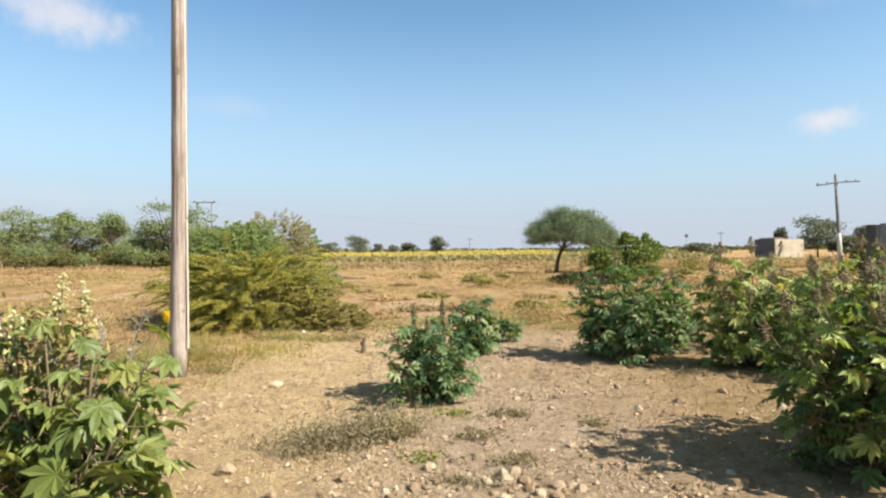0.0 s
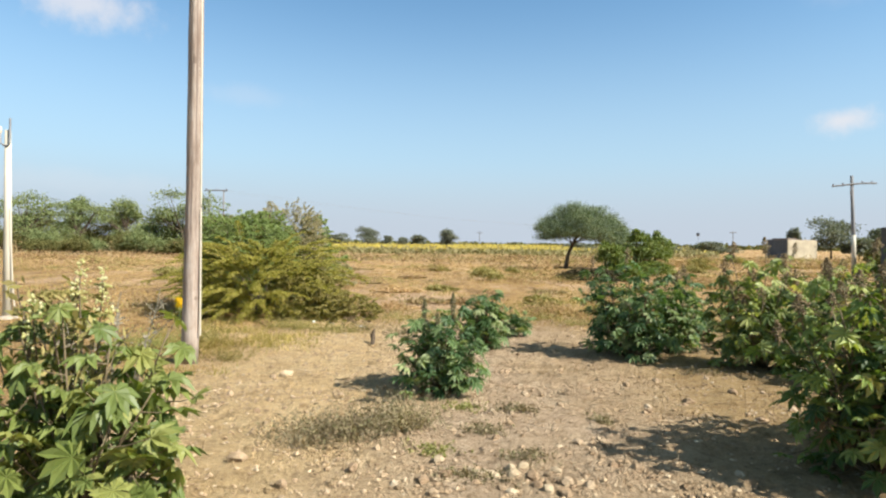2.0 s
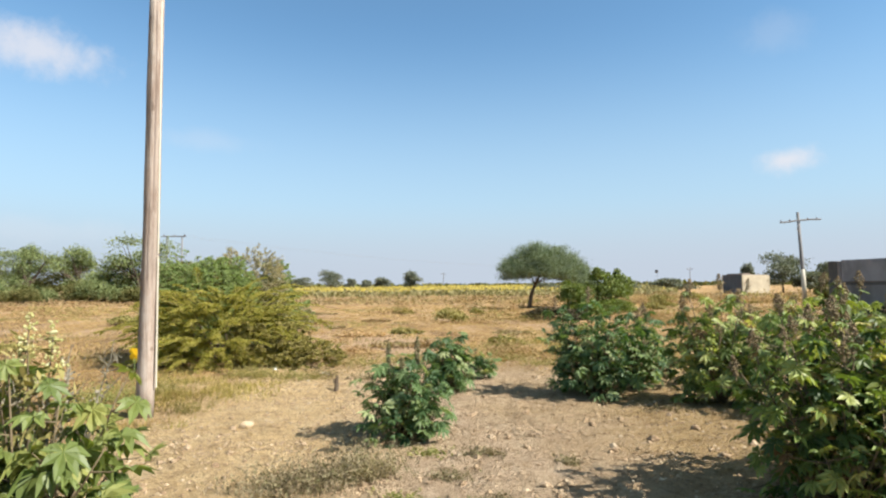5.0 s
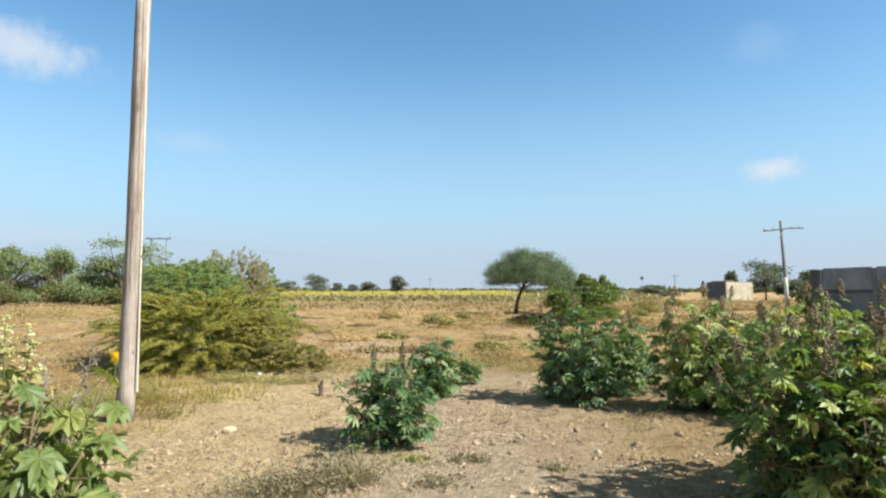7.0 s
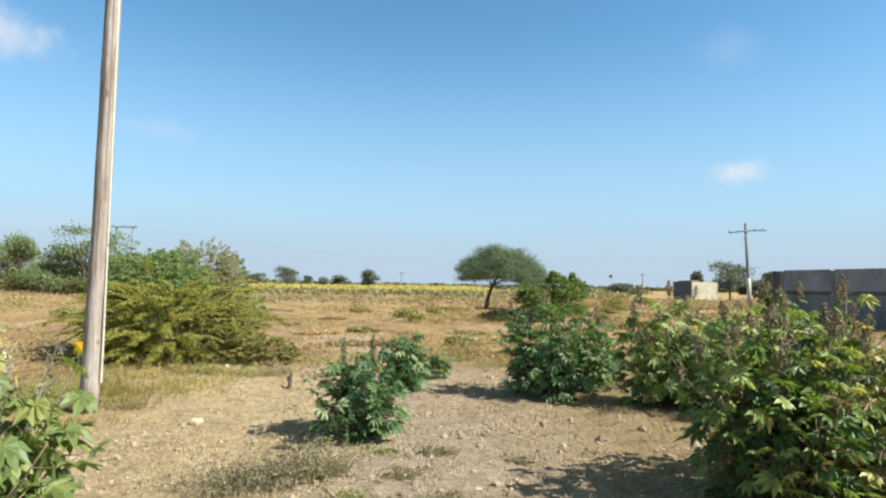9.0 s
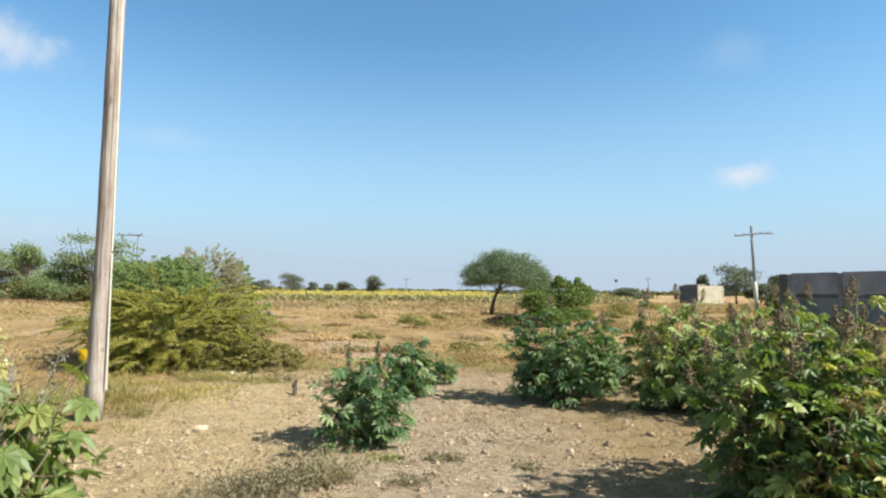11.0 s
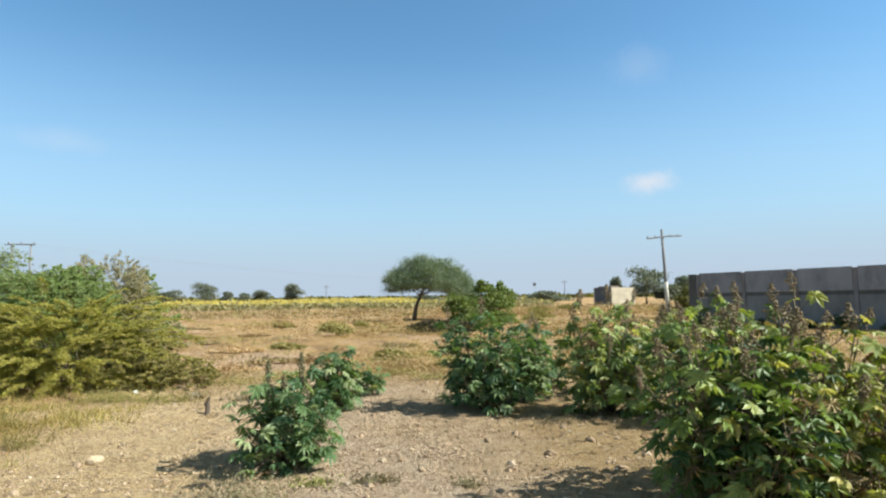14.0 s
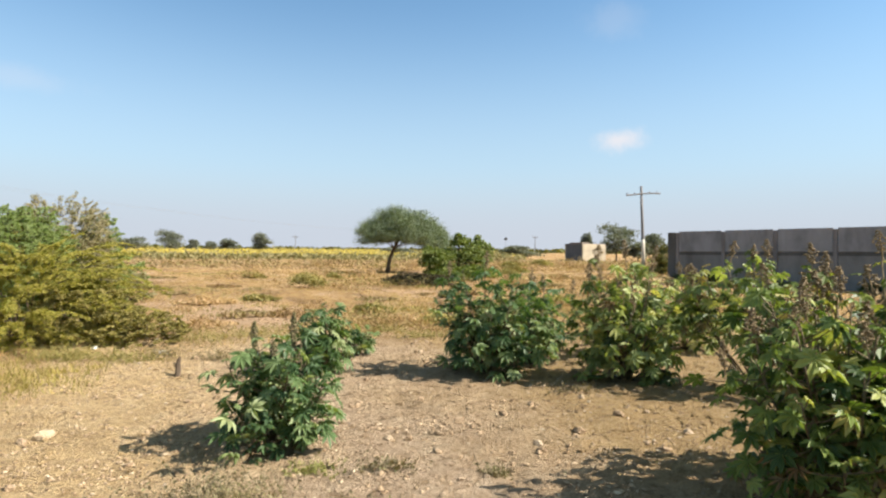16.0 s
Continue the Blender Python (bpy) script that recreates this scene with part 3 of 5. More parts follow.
def castor(x, y, wide, high, branches, per, size, mat, spikes, seed, label, spike_len=(0.2, 0.36), low=0.1, tall=(), bare=0.35, withered=0.0, droop=0.45, deep=None):
    """Stems that fork near the ground, leaves in spirals round each branch on long stalks, seed spikes on branch tips."""
    r = random.Random(seed)
    deep = deep or wide
    root = thing("castor_plant", on_ground(x, y, -0.02), label, "plant", "castor plants")
    stems, paths = Geo(), []
    reach = sum(size) * 0.5 + 0.08
    for i in range(branches):
        t = low + (1 - low) * ((i + r.uniform(0.2, 0.8)) / branches) ** 0.8
        a = i * 2.39996 + r.uniform(-0.5, 0.5)
        prof = 0.88 + 0.2 * t if t < 0.6 else math.sqrt(max(0.05, 1 - ((t - 0.6) / 0.5) ** 2))
        out = r.uniform(0.78, 1.06) if i % 4 else r.uniform(0.25, 0.7)
        tip = Vector((max(0.04, wide / 2 * prof * out - reach * 0.3) * math.cos(a), max(0.04, deep / 2 * prof * out - reach * 0.3) * math.sin(a), max(0.1, high * t * r.uniform(0.95, 1.08) - reach * 0.2)))
        base = Vector((r.uniform(-0.05, 0.05), r.uniform(-0.05, 0.05), 0))
        mid = base.lerp(tip, 0.5) + Vector((tip.x * 0.06 + r.gauss(0, 0.03), tip.y * 0.06 + r.gauss(0, 0.03), -tip.z * 0.04))
        pts = [base * (1 - s) ** 2 + mid * 2 * s * (1 - s) + tip * s * s for s in (0, 0.2, 0.4, 0.6, 0.8, 1)]
        rad = 0.007 + 0.005 * high
        stems.tube(pts, [rad, rad * 0.85, rad * 0.7, rad * 0.55, rad * 0.42, rad * 0.3], 5)
        paths.append((base, mid, tip))
    jobs = []
    for i, (base, mid, tip) in enumerate(paths):
        n = max(4, round(per * r.uniform(0.75, 1.25)))
        twist = r.uniform(0, 6.283)
        for j in range(n):
            s = bare + (1 - bare) * (j + r.random() * 0.7) / n
            node = base * (1 - s) ** 2 + mid * 2 * s * (1 - s) + tip * s * s
            axis = ((mid - base) * (1 - s) + (tip - mid) * s).normalized()
            side = axis.orthogonal().normalized()
            phi = twist + j * 2.4
            ring = side * math.cos(phi) + axis.cross(side) * math.sin(phi)
            young = s > 0.93
            size_i = r.uniform(*size) * (0.6 if young else 1.0)
            arm = (0.05 if young else r.uniform(0.09, 0.2)) * (0.6 + 0.5 * high)
            d = (ring + axis * (1.2 if young else 0.35) + Vector((0, 0, 0.25))).normalized()
            c = node + d * arm
            if c.z < size_i * 0.35:
                c.z = size_i * r.uniform(0.3, 0.6)
            stems.tube([node, node.lerp(c, 0.5) + Vector((0, 0, -0.012)), c], [0.005, 0.004, 0.003], 3, False)
            flat = Vector((d.x, d.y, 0))
            flat = flat.normalized() if flat.length > 0.05 else Vector((math.cos(phi), math.sin(phi), 0))
            nrm = (Vector((0, 0, 1)) + flat * r.uniform(-0.35, 2 * droop + 0.15) + Vector((r.gauss(0, 0.5), r.gauss(0, 0.5), 0))).normalized()
            xa = (flat - nrm * flat.dot(nrm)).normalized()
            m = Matrix((xa, nrm.cross(xa), nrm)).transposed().to_4x4()
            jobs.append((Matrix.Translation(c) @ m @ Matrix.Diagonal((size_i, size_i * r.uniform(0.85, 1.05), size_i * r.uniform(0.7, 2.0), 1)), r.random() < withered * (1.0 if s < 0.6 else 0.45)))
    part("stem", stems.mesh("castor_stems", M_STEM, True), root, "thin reddish-brown branching stems")
    for i, (m, dry_leaf) in enumerate(jobs):
        part("leaf", LEAF[M_DRYLEAF if dry_leaf else mat][i % 6], root, "withered brown leaf" if dry_leaf else "", m)
    tips = sorted((p[2] for p in paths), key=lambda q: -q.z * r.uniform(0.7, 1.0))
    for dx, dy, top, ln in tall:
        p = Vector((dx, dy, top - ln))
        node = min(tips, key=lambda q: (q - p).length)
        part("seed_spike", SPIKE[M_SPIKE][0], root, "tall upright brown-green flower spike", Matrix.Translation(p) @ Matrix.Diagonal((0.3, 0.3, ln, 1)))
        part("stalk", Geo().tube([node, node.lerp(p, 0.5), p + Vector((0, 0, 0.03))], [0.007, 0.006, 0.005], 4).mesh("stalk", M_STEM), root)
    for i in range(spikes):
        node = tips[i % len(tips)]
        ln = r.uniform(*spike_len)
        p = node + Vector((r.gauss(0, 0.04), r.gauss(0, 0.04), r.uniform(-0.16, 0.03)))
        m = Matrix.Translation(p) @ Euler((r.gauss(0, 0.14), r.gauss(0, 0.14), r.uniform(0, 6))).to_matrix().to_4x4() @ Matrix.Diagonal((ln * 1.45, ln * 1.45, ln, 1))
        part("seed_spike", SPIKE[M_SEED][i % 2], root, "upright dry brown seed spike", m)
        part("stalk", Geo().tube([node, node.lerp(p, 0.5) + Vector((0, 0, -0.01)), p + Vector((0, 0, 0.02))], [0.007, 0.006, 0.005], 4).mesh("stalk", M_STEM), root)
    return root


castor(-0.15, 6.62, 1.12, 0.9, 22, 15, (0.08, 0.14), M_CASTOR, 0, 21, "low bushy castor plant with dark green lobed leaves on the track", low=0.1, tall=((-0.17, 0.05, 1.0, 0.34), (0.14, 0.02, 1.07, 0.42), (-0.02, -0.12, 0.86, 0.22)))
castor(0.5, 9.6, 0.84, 0.98, 16, 13, (0.1, 0.155), M_CASTOR, 0, 2, "small bluish-green castor plant at the track's edge", low=0.12)
castor(1.1, 10.8, 0.6, 0.55, 7, 7, (0.09, 0.13), M_CASTOR, 0, 3, "small straggling castor plant before the dry field", low=0.15)
castor(2.56, 9.05, 1.4, 1.45, 29, 13, (0.11, 0.165), M_CASTOR, 2, 4, "dense rounded castor plant with dark green leaves", (0.15, 0.25), 0.08)
castor(3.4, 9.5, 0.9, 1.22, 14, 12, (0.11, 0.16), M_CASTOR, 3, 14, "upright castor plant crowded against a denser one", (0.18, 0.28), 0.15)
castor(4.1, 8.2, 1.5, 1.54, 27, 12, (0.11, 0.175), M_CASTOR_P, 7, 15, "tall castor plant with yellowing leaves drooping to the soil", (0.2, 0.3), 0.06, bare=0.3, withered=0.12, droop=0.6)
castor(2.97, 4.24, 1.32, 1.42, 38, 17, (0.08, 0.14), M_CASTOR_D, 14, 6, "large castor plant with dark and yellow-green leaves", (0.16, 0.27), 0.12, withered=0.12)
castor(3.78, 4.42, 1.8, 1.52, 38, 17, (0.08, 0.145), M_CASTOR_Y, 26, 7, "large sunburnt castor plant with brown seed spikes", (0.17, 0.3), 0.1, withered=0.3)
castor(5.2, 7.25, 1.7, 1.56, 22, 12, (0.11, 0.17), M_CASTOR_P, 8, 8, "half-dry castor plant with drooping yellow leaves on bare stems", (0.2, 0.32), 0.45, bare=0.6, withered=0.2)
castor(5.8, 5.7, 1.6, 1.0, 16, 10, (0.1, 0.16), M_CASTOR_Y, 8, 9, "low castor plant with many dry seed spikes", (0.2, 0.32), 0.15, withered=0.25)
castor(6.5, 10.2, 1.8, 1.25, 18, 10, (0.11, 0.16), M_CASTOR_P, 5, 10, "pale castor plant before the concrete wall", (0.2, 0.3), 0.12)
castor(4.2, 10.8, 1.5, 1.12, 16, 9, (0.1, 0.15), M_CASTOR, 3, 12, "castor plant with dark leaves behind a larger one", (0.15, 0.28), 0.15)
castor(5.1, 9.6, 1.6, 1.3, 18, 10, (0.1, 0.16), M_CASTOR_P, 5, 13, "castor plant among others with light green leaves", (0.18, 0.3), 0.15)
castor(-2.14, 3.45, 1.46, 1.24, 24, 9, (0.12, 0.185), M_CASTOR_O, 0, 17, "tall castor plant with large open leaves beside the track", low=0.1, droop=0.6, deep=1.2)


# ---- cream-flowered herb among the leaves ----
def herb(x, y, high, seed):
    r = random.Random(seed)
    root = thing("flowering_herb", on_ground(x, y, -0.02), "thin grey-green herb with cream flower clusters", "plant", "flowering herbs")
    q = Geo()
    nr = np.random.default_rng(seed)
    tips = []
    for i in range(5):
        a = r.uniform(0, 6.28)
        tip = Vector((0.16 * math.cos(a), 0.16 * math.sin(a), high * r.uniform(0.8, 1.0)))
        q.tube([(0, 0, 0), tuple(tip * 0.5 + Vector((0.02, 0, 0.05))), tuple(tip)], [0.008, 0.005, 0.003], 4)
        tips.append(tip)
    part("stem", q.mesh("herb_stem", M_TWIG), root)
    f = Geo()
    for tip in tips:
        c = np.array(tip) * (0.55 + 0.45 * nr.random((26, 1))) + nr.normal(size=(26, 3)) * 0.035
        u, v = leaf_axes(26, nr, 0.09, 0.03)
        f.leaves(c, u, v)
    part("foliage", f.mesh("herb_leaf", M_OLIVE), root)
    for tip in tips[:1 + seed % 2]:
        g = Geo()
        for j in range(64):
            h = nr.random() ** 0.8
            c = np.array(tip) + np.array([0, 0, 0.1 - 0.3 * h]) + nr.normal(size=3) * np.array([1, 1, 0.3]) * (0.01 + 0.028 * h)
            o = np.array([(1, 0, 0), (-1, 0, 0), (0, 1, 0), (0, -1, 0), (0, 0, 1), (0, 0, -1)]) * nr.uniform(0.006, 0.014)
            g.add(c + o, [(0, 2, 4), (2, 1, 4), (1, 3, 4), (3, 0, 4), (2, 0, 5), (1, 2, 5), (3, 1, 5), (0, 3, 5)])
        tagged(part("flower_spike", g.mesh("flower_panicle", M_FLOWER), root, "loose cream flower panicle"), kind="stuff")


def dry_stalks(x, y, high, seed):
    r = random.Random(seed)
    root = thing("dry_stalks", on_ground(x, y, -0.02), "withered grey branching stalks among green leaves", "plant")
    for i in range(9):
        a, lean = r.uniform(0, 6.28), r.uniform(0.1, 0.35)
        tip = Vector((lean * math.cos(a), lean * math.sin(a), high * r.uniform(0.75, 1.0)))
        q = Geo().tube([(0, 0, 0), tuple(tip * 0.5 + Vector((0, 0, 0.08))), tuple(tip)], [0.008, 0.006, 0.003], 4)
        for k in range(9):
            b = tip * r.uniform(0.55, 1.0)
            q.tube([tuple(b), tuple(b + Vector((r.gauss(0, 0.06), r.gauss(0, 0.06), r.uniform(0.03, 0.12))))], [0.004, 0.002], 3, False)
            c = np.array(b)[None] + np.random.default_rng(seed * 100 + i * 10 + k).normal(size=(6, 3)) * 0.04
            u, v = leaf_axes(6, np.random.default_rng(k + i), 0.035, 0.016)
            q.leaves(c, u, v)
        part("stalk", q.mesh("dry_stalk", M_DRYSTALK), root)


dry_stalks(-2.08, 3.6, 1.22, 5)
herb(-2.3, 3.42, 1.4, 1)
herb(-2.12, 3.42, 1.33, 2)


# ---- thorn bushes ----
def thorn_bush(x, y, wide, deep, high, twigs, per, leaf, mat, seed, label, droop=0.5, name="thorn_bush", layered=False):
    """Arching twigs with rows of small leaflets, out of a skeleton of limbs."""
    r = np.random.default_rng(seed)
    root = thing(name, on_ground(x, y, -0.03), label, "bush", "thorn bushes")
    limbs = Geo()
    for i in range(int(8 + 7 * high)):
        a, e = r.uniform(0, 6.28), r.uniform(0.25, 1.5)
        d = np.array([math.cos(a) * math.cos(e) * wide / 2, math.sin(a) * math.cos(e) * deep / 2, math.sin(e) * high]) * r.uniform(0.5, 0.8)
        pts = [d * s + np.array([0, 0, 0.1 * high * math.sin(3.14 * s)]) + r.normal(size=3) * 0.03 * (s > 0) for s in np.linspace(0, 1, 6)]
        limbs.tube(pts, list(np.linspace(0.006 + 0.01 * high, 0.005, 6)), 4)
    part("branch", limbs.mesh("bush_limbs", M_TWIG), root, "thin brown branches")
    f, tw = Geo(), Geo()
    plumes = max(3, twigs // (24 if layered else 9))
    a = r.uniform(0, 6.283, plumes)
    sz = r.random(plumes) ** 0.9
    ring = np.sqrt(np.clip(1 - sz ** (2 if layered else 3), 0, 1))
    lump = 1 + (0.35 if layered else 0.16) * vnoise(a * 1.3 + seed, sz * 4, 1.0, 1)
    rad = np.minimum((r.uniform(0.5, 0.9, plumes) if layered else np.where(r.random(plumes) < 0.3, r.uniform(0.45, 0.8, plumes), r.uniform(0.78, 0.92, plumes))) * lump, 0.95)
    hub = np.stack([np.cos(a) * (0.3 + 0.7 * ring) * wide / 2, np.sin(a) * (0.3 + 0.7 * ring) * deep / 2, 0.06 * high + sz * high * 0.92], 1) * rad[:, None]
    aim = unit(unit(hub * np.array([1, 1, 0.3])) + np.array([0, 0, 0.3 if layered else 0.4]) + r.normal(size=(plumes, 3)) * (0.25 if layered else 0.4))
    ln = (r.uniform(0.6, 1.3, plumes) if layered else r.uniform(0.15, 0.27, plumes)) * min(1.0, high / 2 + 0.25)
    sag = np.array([0, 0, -1.0]) * droop
    C, U, V = [], [], []
    sides = 34 if layered else 8
    for i in range(plumes):
        b, o, l = hub[i], aim[i], ln[i]
        tw.tube([b, b + o * l * 0.5 + sag * l * 0.25, b + o * l + sag * l], [0.009, 0.006, 0.003], 3, False)
        s0 = (np.arange(sides) + r.random(sides)) / sides
        p0 = b + o * (l * s0)[:, None] + sag * (l * s0 * s0)[:, None]
        t0 = unit(o + 2 * s0[:, None] * sag)
        side = unit(np.cross(t0, np.array([0, 0, 1.0])) + 1e-6) * np.where(np.arange(sides) % 2, 1, -1)[:, None]
        o1 = unit(side * 0.75 + t0 * 0.75 + r.normal(size=(sides, 3)) * np.array([0.22, 0.22, 0.16]))
        l1 = (0.16 if layered else 0.42) * l * (1.05 - 0.65 * s0) * r.uniform(0.7, 1.25, sides)
        for j in range(per // 2):
            s = (j + 0.5) / (per // 2)
            p = p0 + o1 * (l1 * s)[:, None] + sag * 0.6 * (l1 * s * s)[:, None]
            w = unit(np.cross(o1, np.array([0, 0, 1.0])) + 1e-6) * (1 if j % 2 else -1)
            u = unit(w + 0.5 * o1 + r.normal(size=(sides, 3)) * 0.35)
            v = unit(np.cross(u, o1 + r.normal(size=(sides, 3)) * 0.5))
            sc = r.uniform(0.6, 1.2, (sides, 1)) * (1.1 - 0.4 * s)
            C.append(p + u * leaf * 0.5 * sc)
            U.append(u * leaf * 0.5 * sc)
            V.append(v * leaf * 0.2 * sc)
    f.leaves(np.concatenate(C), np.concatenate(U), np.concatenate(V))
    part("foliage", f.mesh("bush_foliage", mat), root, "small feathery leaflets on arching twigs")
    tagged(part("twig", tw.mesh("bush_twigs", M_TWIG), root), kind="stuff")
    return root


thorn_bush(-4.2, 13.3, 3.0, 2.5, 1.7, 9500, 22, 0.048, M_THORN, 21, "wide thorny bush with arching yellow-green twigs", 0.42, layered=True)
thorn_bush(-5.15, 14.4, 2.5, 2.2, 2.6, 11000, 16, 0.05, M_THORN_G, 22, "taller thorny bush with fresher green leaves", 0.45)
thorn_bush(-4.85, 14.9, 2.3, 2.0, 2.5, 11000, 16, 0.05, M_THORN_G, 23, "green thorny bush rising behind a wider one", 0.4)
thorn_bush(-4.5, 16.2, 2.2, 1.9, 2.9, 12000, 14, 0.045, M_THORN_DRY, 24, "dry brownish thorny bush with sparse leaves", 0.2)
thorn_bush(-3.85, 17.1, 0.9, 0.9, 2.65, 3000, 20, 0.06, M_THORN_G, 25, "dark green bush behind dry branches", 0.3)
thorn_bush(-3.0, 12.8, 1.8, 1.5, 1.0, 3000, 18, 0.055, M_SKIRT, 26, "low straw-green scrub at the bush's foot", 0.3)
thorn_bush(-2.3, 12.6, 1.7, 1.2, 0.55, 1800, 16, 0.05, M_SKIRT, 28, "low straw-green scrub spreading onto the track", 0.2)
thorn_bush(-5.0, 22.0, 3.2, 2.5, 1.1, 900, 14, 0.11, M_THORN_DRY, 27, "low dry scrub in the field", 0.2)
thorn_bush(-6.2, 27.0, 3.4, 2.5, 1.5, 900, 14, 0.13, M_THORN_G, 29, "grey-green bush in the field beyond dry scrub", 0.2)


# ---- trees ----
def tree(name, x, y, trunk, blobs, leaf, count, mat, seed, label, trunk_r=0.16, lean=(0, 0), group="", flat=0.5):
    """Trunk and limbs up to crown lumps (dx, dy, z, rx, ry, rz); leaves fill the lumps' outer shells."""
    r = np.random.default_rng(seed)
    root = thing(name, on_ground(x, y, -0.1), label, "tree" if name.endswith("tree") else "bush", group)
    fork = Vector((lean[0], lean[1], trunk))
    q = Geo()
    if trunk > 0:
        q.tube([(0, 0, 0), tuple(fork * 0.35 + Vector((lean[0] * -0.1, 0, 0))), tuple(fork * 0.7), tuple(fork)], [trunk_r * 1.25, trunk_r, trunk_r * 0.85, trunk_r * 0.75], 8)
    for dx, dy, z, rx, ry, rz in blobs:
        for k in range(3):
            t = Vector((dx + r.uniform(-0.5, 0.5) * rx, dy + r.uniform(-0.5, 0.5) * ry, z + r.uniform(-0.3, 0.3) * rz))
            m = fork.lerp(t, 0.5) + Vector((0, 0, -0.08 * (t - fork).length))
            q.tube([tuple(fork * (0.8 + 0.07 * k)), tuple(m), tuple(t)], [trunk_r * 0.5, trunk_r * 0.32, trunk_r * 0.1], 5, False)
    part("trunk", q.mesh("trunk", M_BARK, True), root, "crooked brown trunk and limbs")
    f = Geo()
    vol = np.array([b[3] * b[4] + b[3] * b[5] for b in blobs])
    for b, share in zip(blobs, vol / vol.sum()):
        n = int(count * share)
        d = rand_dirs(n, r)
        d[:, 2] = np.where(d[:, 2] < -0.45, -d[:, 2] * 0.6, d[:, 2])
        lump = 0.86 + 0.5 * vnoise(d[:, 0] * 3 + b[0] + seed, d[:, 1] * 3 + d[:, 2] * 2, 1.0, seed % 6) + 0.35 * vnoise(d[:, 0] * 8, d[:, 1] * 8 + d[:, 2] * 7 + b[1], 1.0, (seed + 2) % 6)
        rr = (r.random(n) ** 0.4 * lump)[:, None]
        c = d * rr * np.array(b[3:6]) + np.array(b[:3])
        c[:, 2] = np.maximum(c[:, 2], 0.15)
        u, v = leaf_axes(n, r, leaf, leaf * 0.5, d * 0.5, flat)
        f.leaves(c, u, v)
    part("crown", f.mesh("crown", mat), root, "uneven crown of small leaves")
    return root


def acacia(x, y, seed, label):
    """Umbrella thorn: a leaning trunk, limbs fanning out under a wide flat-bottomed dome of fine feathery sprays."""
    r = np.random.default_rng(seed)
    root = thing("acacia_tree", on_ground(x, y, -0.1), label, "tree")
    fork = np.array([0.55, 0, 2.1])
    q = Geo().tube([(0, 0, 0), (0.12, 0, 0.7), (0.26, 0, 1.4), tuple(fork)], [0.21, 0.17, 0.15, 0.13], 8)

    def dome(u, v):
        """Top and underside of the crown over a place u, v of its footprint (-1 to 1)."""
        rr = np.clip(u * u + v * v, 0, 1)
        top = 2.95 + 2.4 * (1 - rr) ** 0.6 * (1 - 0.2 * u) + 0.7 * vnoise(u * 3, v * 3, 1.0, 2) - 0.35 * np.clip(u, 0, 1)
        under = 2.7 + 0.5 * (1 - rr) - 1.7 * np.clip(u, 0, 0.6) + 0.6 * vnoise(u * 4 + 9, v * 4, 1.0, 1)
        return top, np.minimum(under, top - 0.25)

    n = 620
    a, rad = r.uniform(0, 6.283, n), np.sqrt(r.random(n))
    u, v = np.cos(a) * rad, np.sin(a) * rad
    top, under = dome(u, v)
    k = r.random(n) ** 0.75
    airy = vnoise(u * 5 + 3, v * 5, 1.0, 4) + 0.35 * rad > -0.2
    u, v, top, under, k = u[airy], v[airy], top[airy], under[airy], k[airy]
    n = len(u)
    hub = np.stack([1.65 + u * 3.85, v * 3.2, under + (top - under) * k], 1)
    leader = np.array([1.35, 0.1, 3.6])
    q.tube([tuple(fork), tuple(fork * 0.4 + leader * 0.6), tuple(leader)], [0.13, 0.1, 0.06], 6, False)
    for i in range(0, n, 22):
        e = hub[i]
        start = fork + (leader - fork) * r.random()
        m = start * 0.5 + e * 0.5 + np.array([0, 0, 0.1 * np.linalg.norm(e - start)])
        q.tube([tuple(start), tuple(m), tuple(e)], [0.055, 0.035, 0.012], 4, False)
    part("trunk", q.mesh("trunk", M_BARK, True), root, "thin leaning brown trunk and limbs")
    per = 150
    m = n * per
    aim = unit(hub - fork - np.array([0, 0, 0.6]))
    d = r.normal(size=(m, 3)) * np.array([0.34, 0.34, 0.14])
    c = np.repeat(hub, per, 0) + d + np.repeat(aim, per, 0) * r.uniform(-0.3, 0.4, (m, 1))
    lu, lv = leaf_axes(m, r, 0.15, 0.045, np.repeat(aim, per, 0) * 0.7, 0.9)
    part("crown", Geo().leaves(c, lu, lv).mesh("crown", M_ACACIA), root, "wide lopsided crown of fine grey-green sprays")


acacia(9.5, 52.0, 31, "umbrella-shaped acacia tree with a thin crooked trunk in dry grass")
tree("leafy_bush", 10.55, 36.0, 0.5, [(-1.2, 0, 1.25, 1.15, 1.1, 0.75), (-1.5, -0.3, 1.75, 0.7, 0.6, 0.4), (-0.4, 0.3, 1.6, 0.8, 0.8, 0.6), (0.9, 0, 1.5, 1.1, 1.0, 0.95), (0.4, 0.3, 2.35, 0.75, 0.7, 0.5), (1.5, 0.2, 2.05, 0.7, 0.7, 0.65), (1.85, 0.3, 1.5, 0.6, 0.6, 0.6), (0.15, 0.1, 2.75, 0.3, 0.3, 0.3), (1.35, 0.1, 2.65, 0.25, 0.25, 0.3), (-1.7, 0.1, 2.05, 0.25, 0.25, 0.25), (2.2, 0.1, 2.0, 0.25, 0.25, 0.3), (-0.7, -0.3, 0.6, 1.5, 1.2, 0.6), (0.8, -0.3, 0.6, 1.4, 1.1, 0.6), (0, -0.6, 0.35, 1.4, 0.9, 0.45)], 0.15, 30000, M_BUSH, 32, "bright green broad-leaved bush beside the acacia", 0.1)
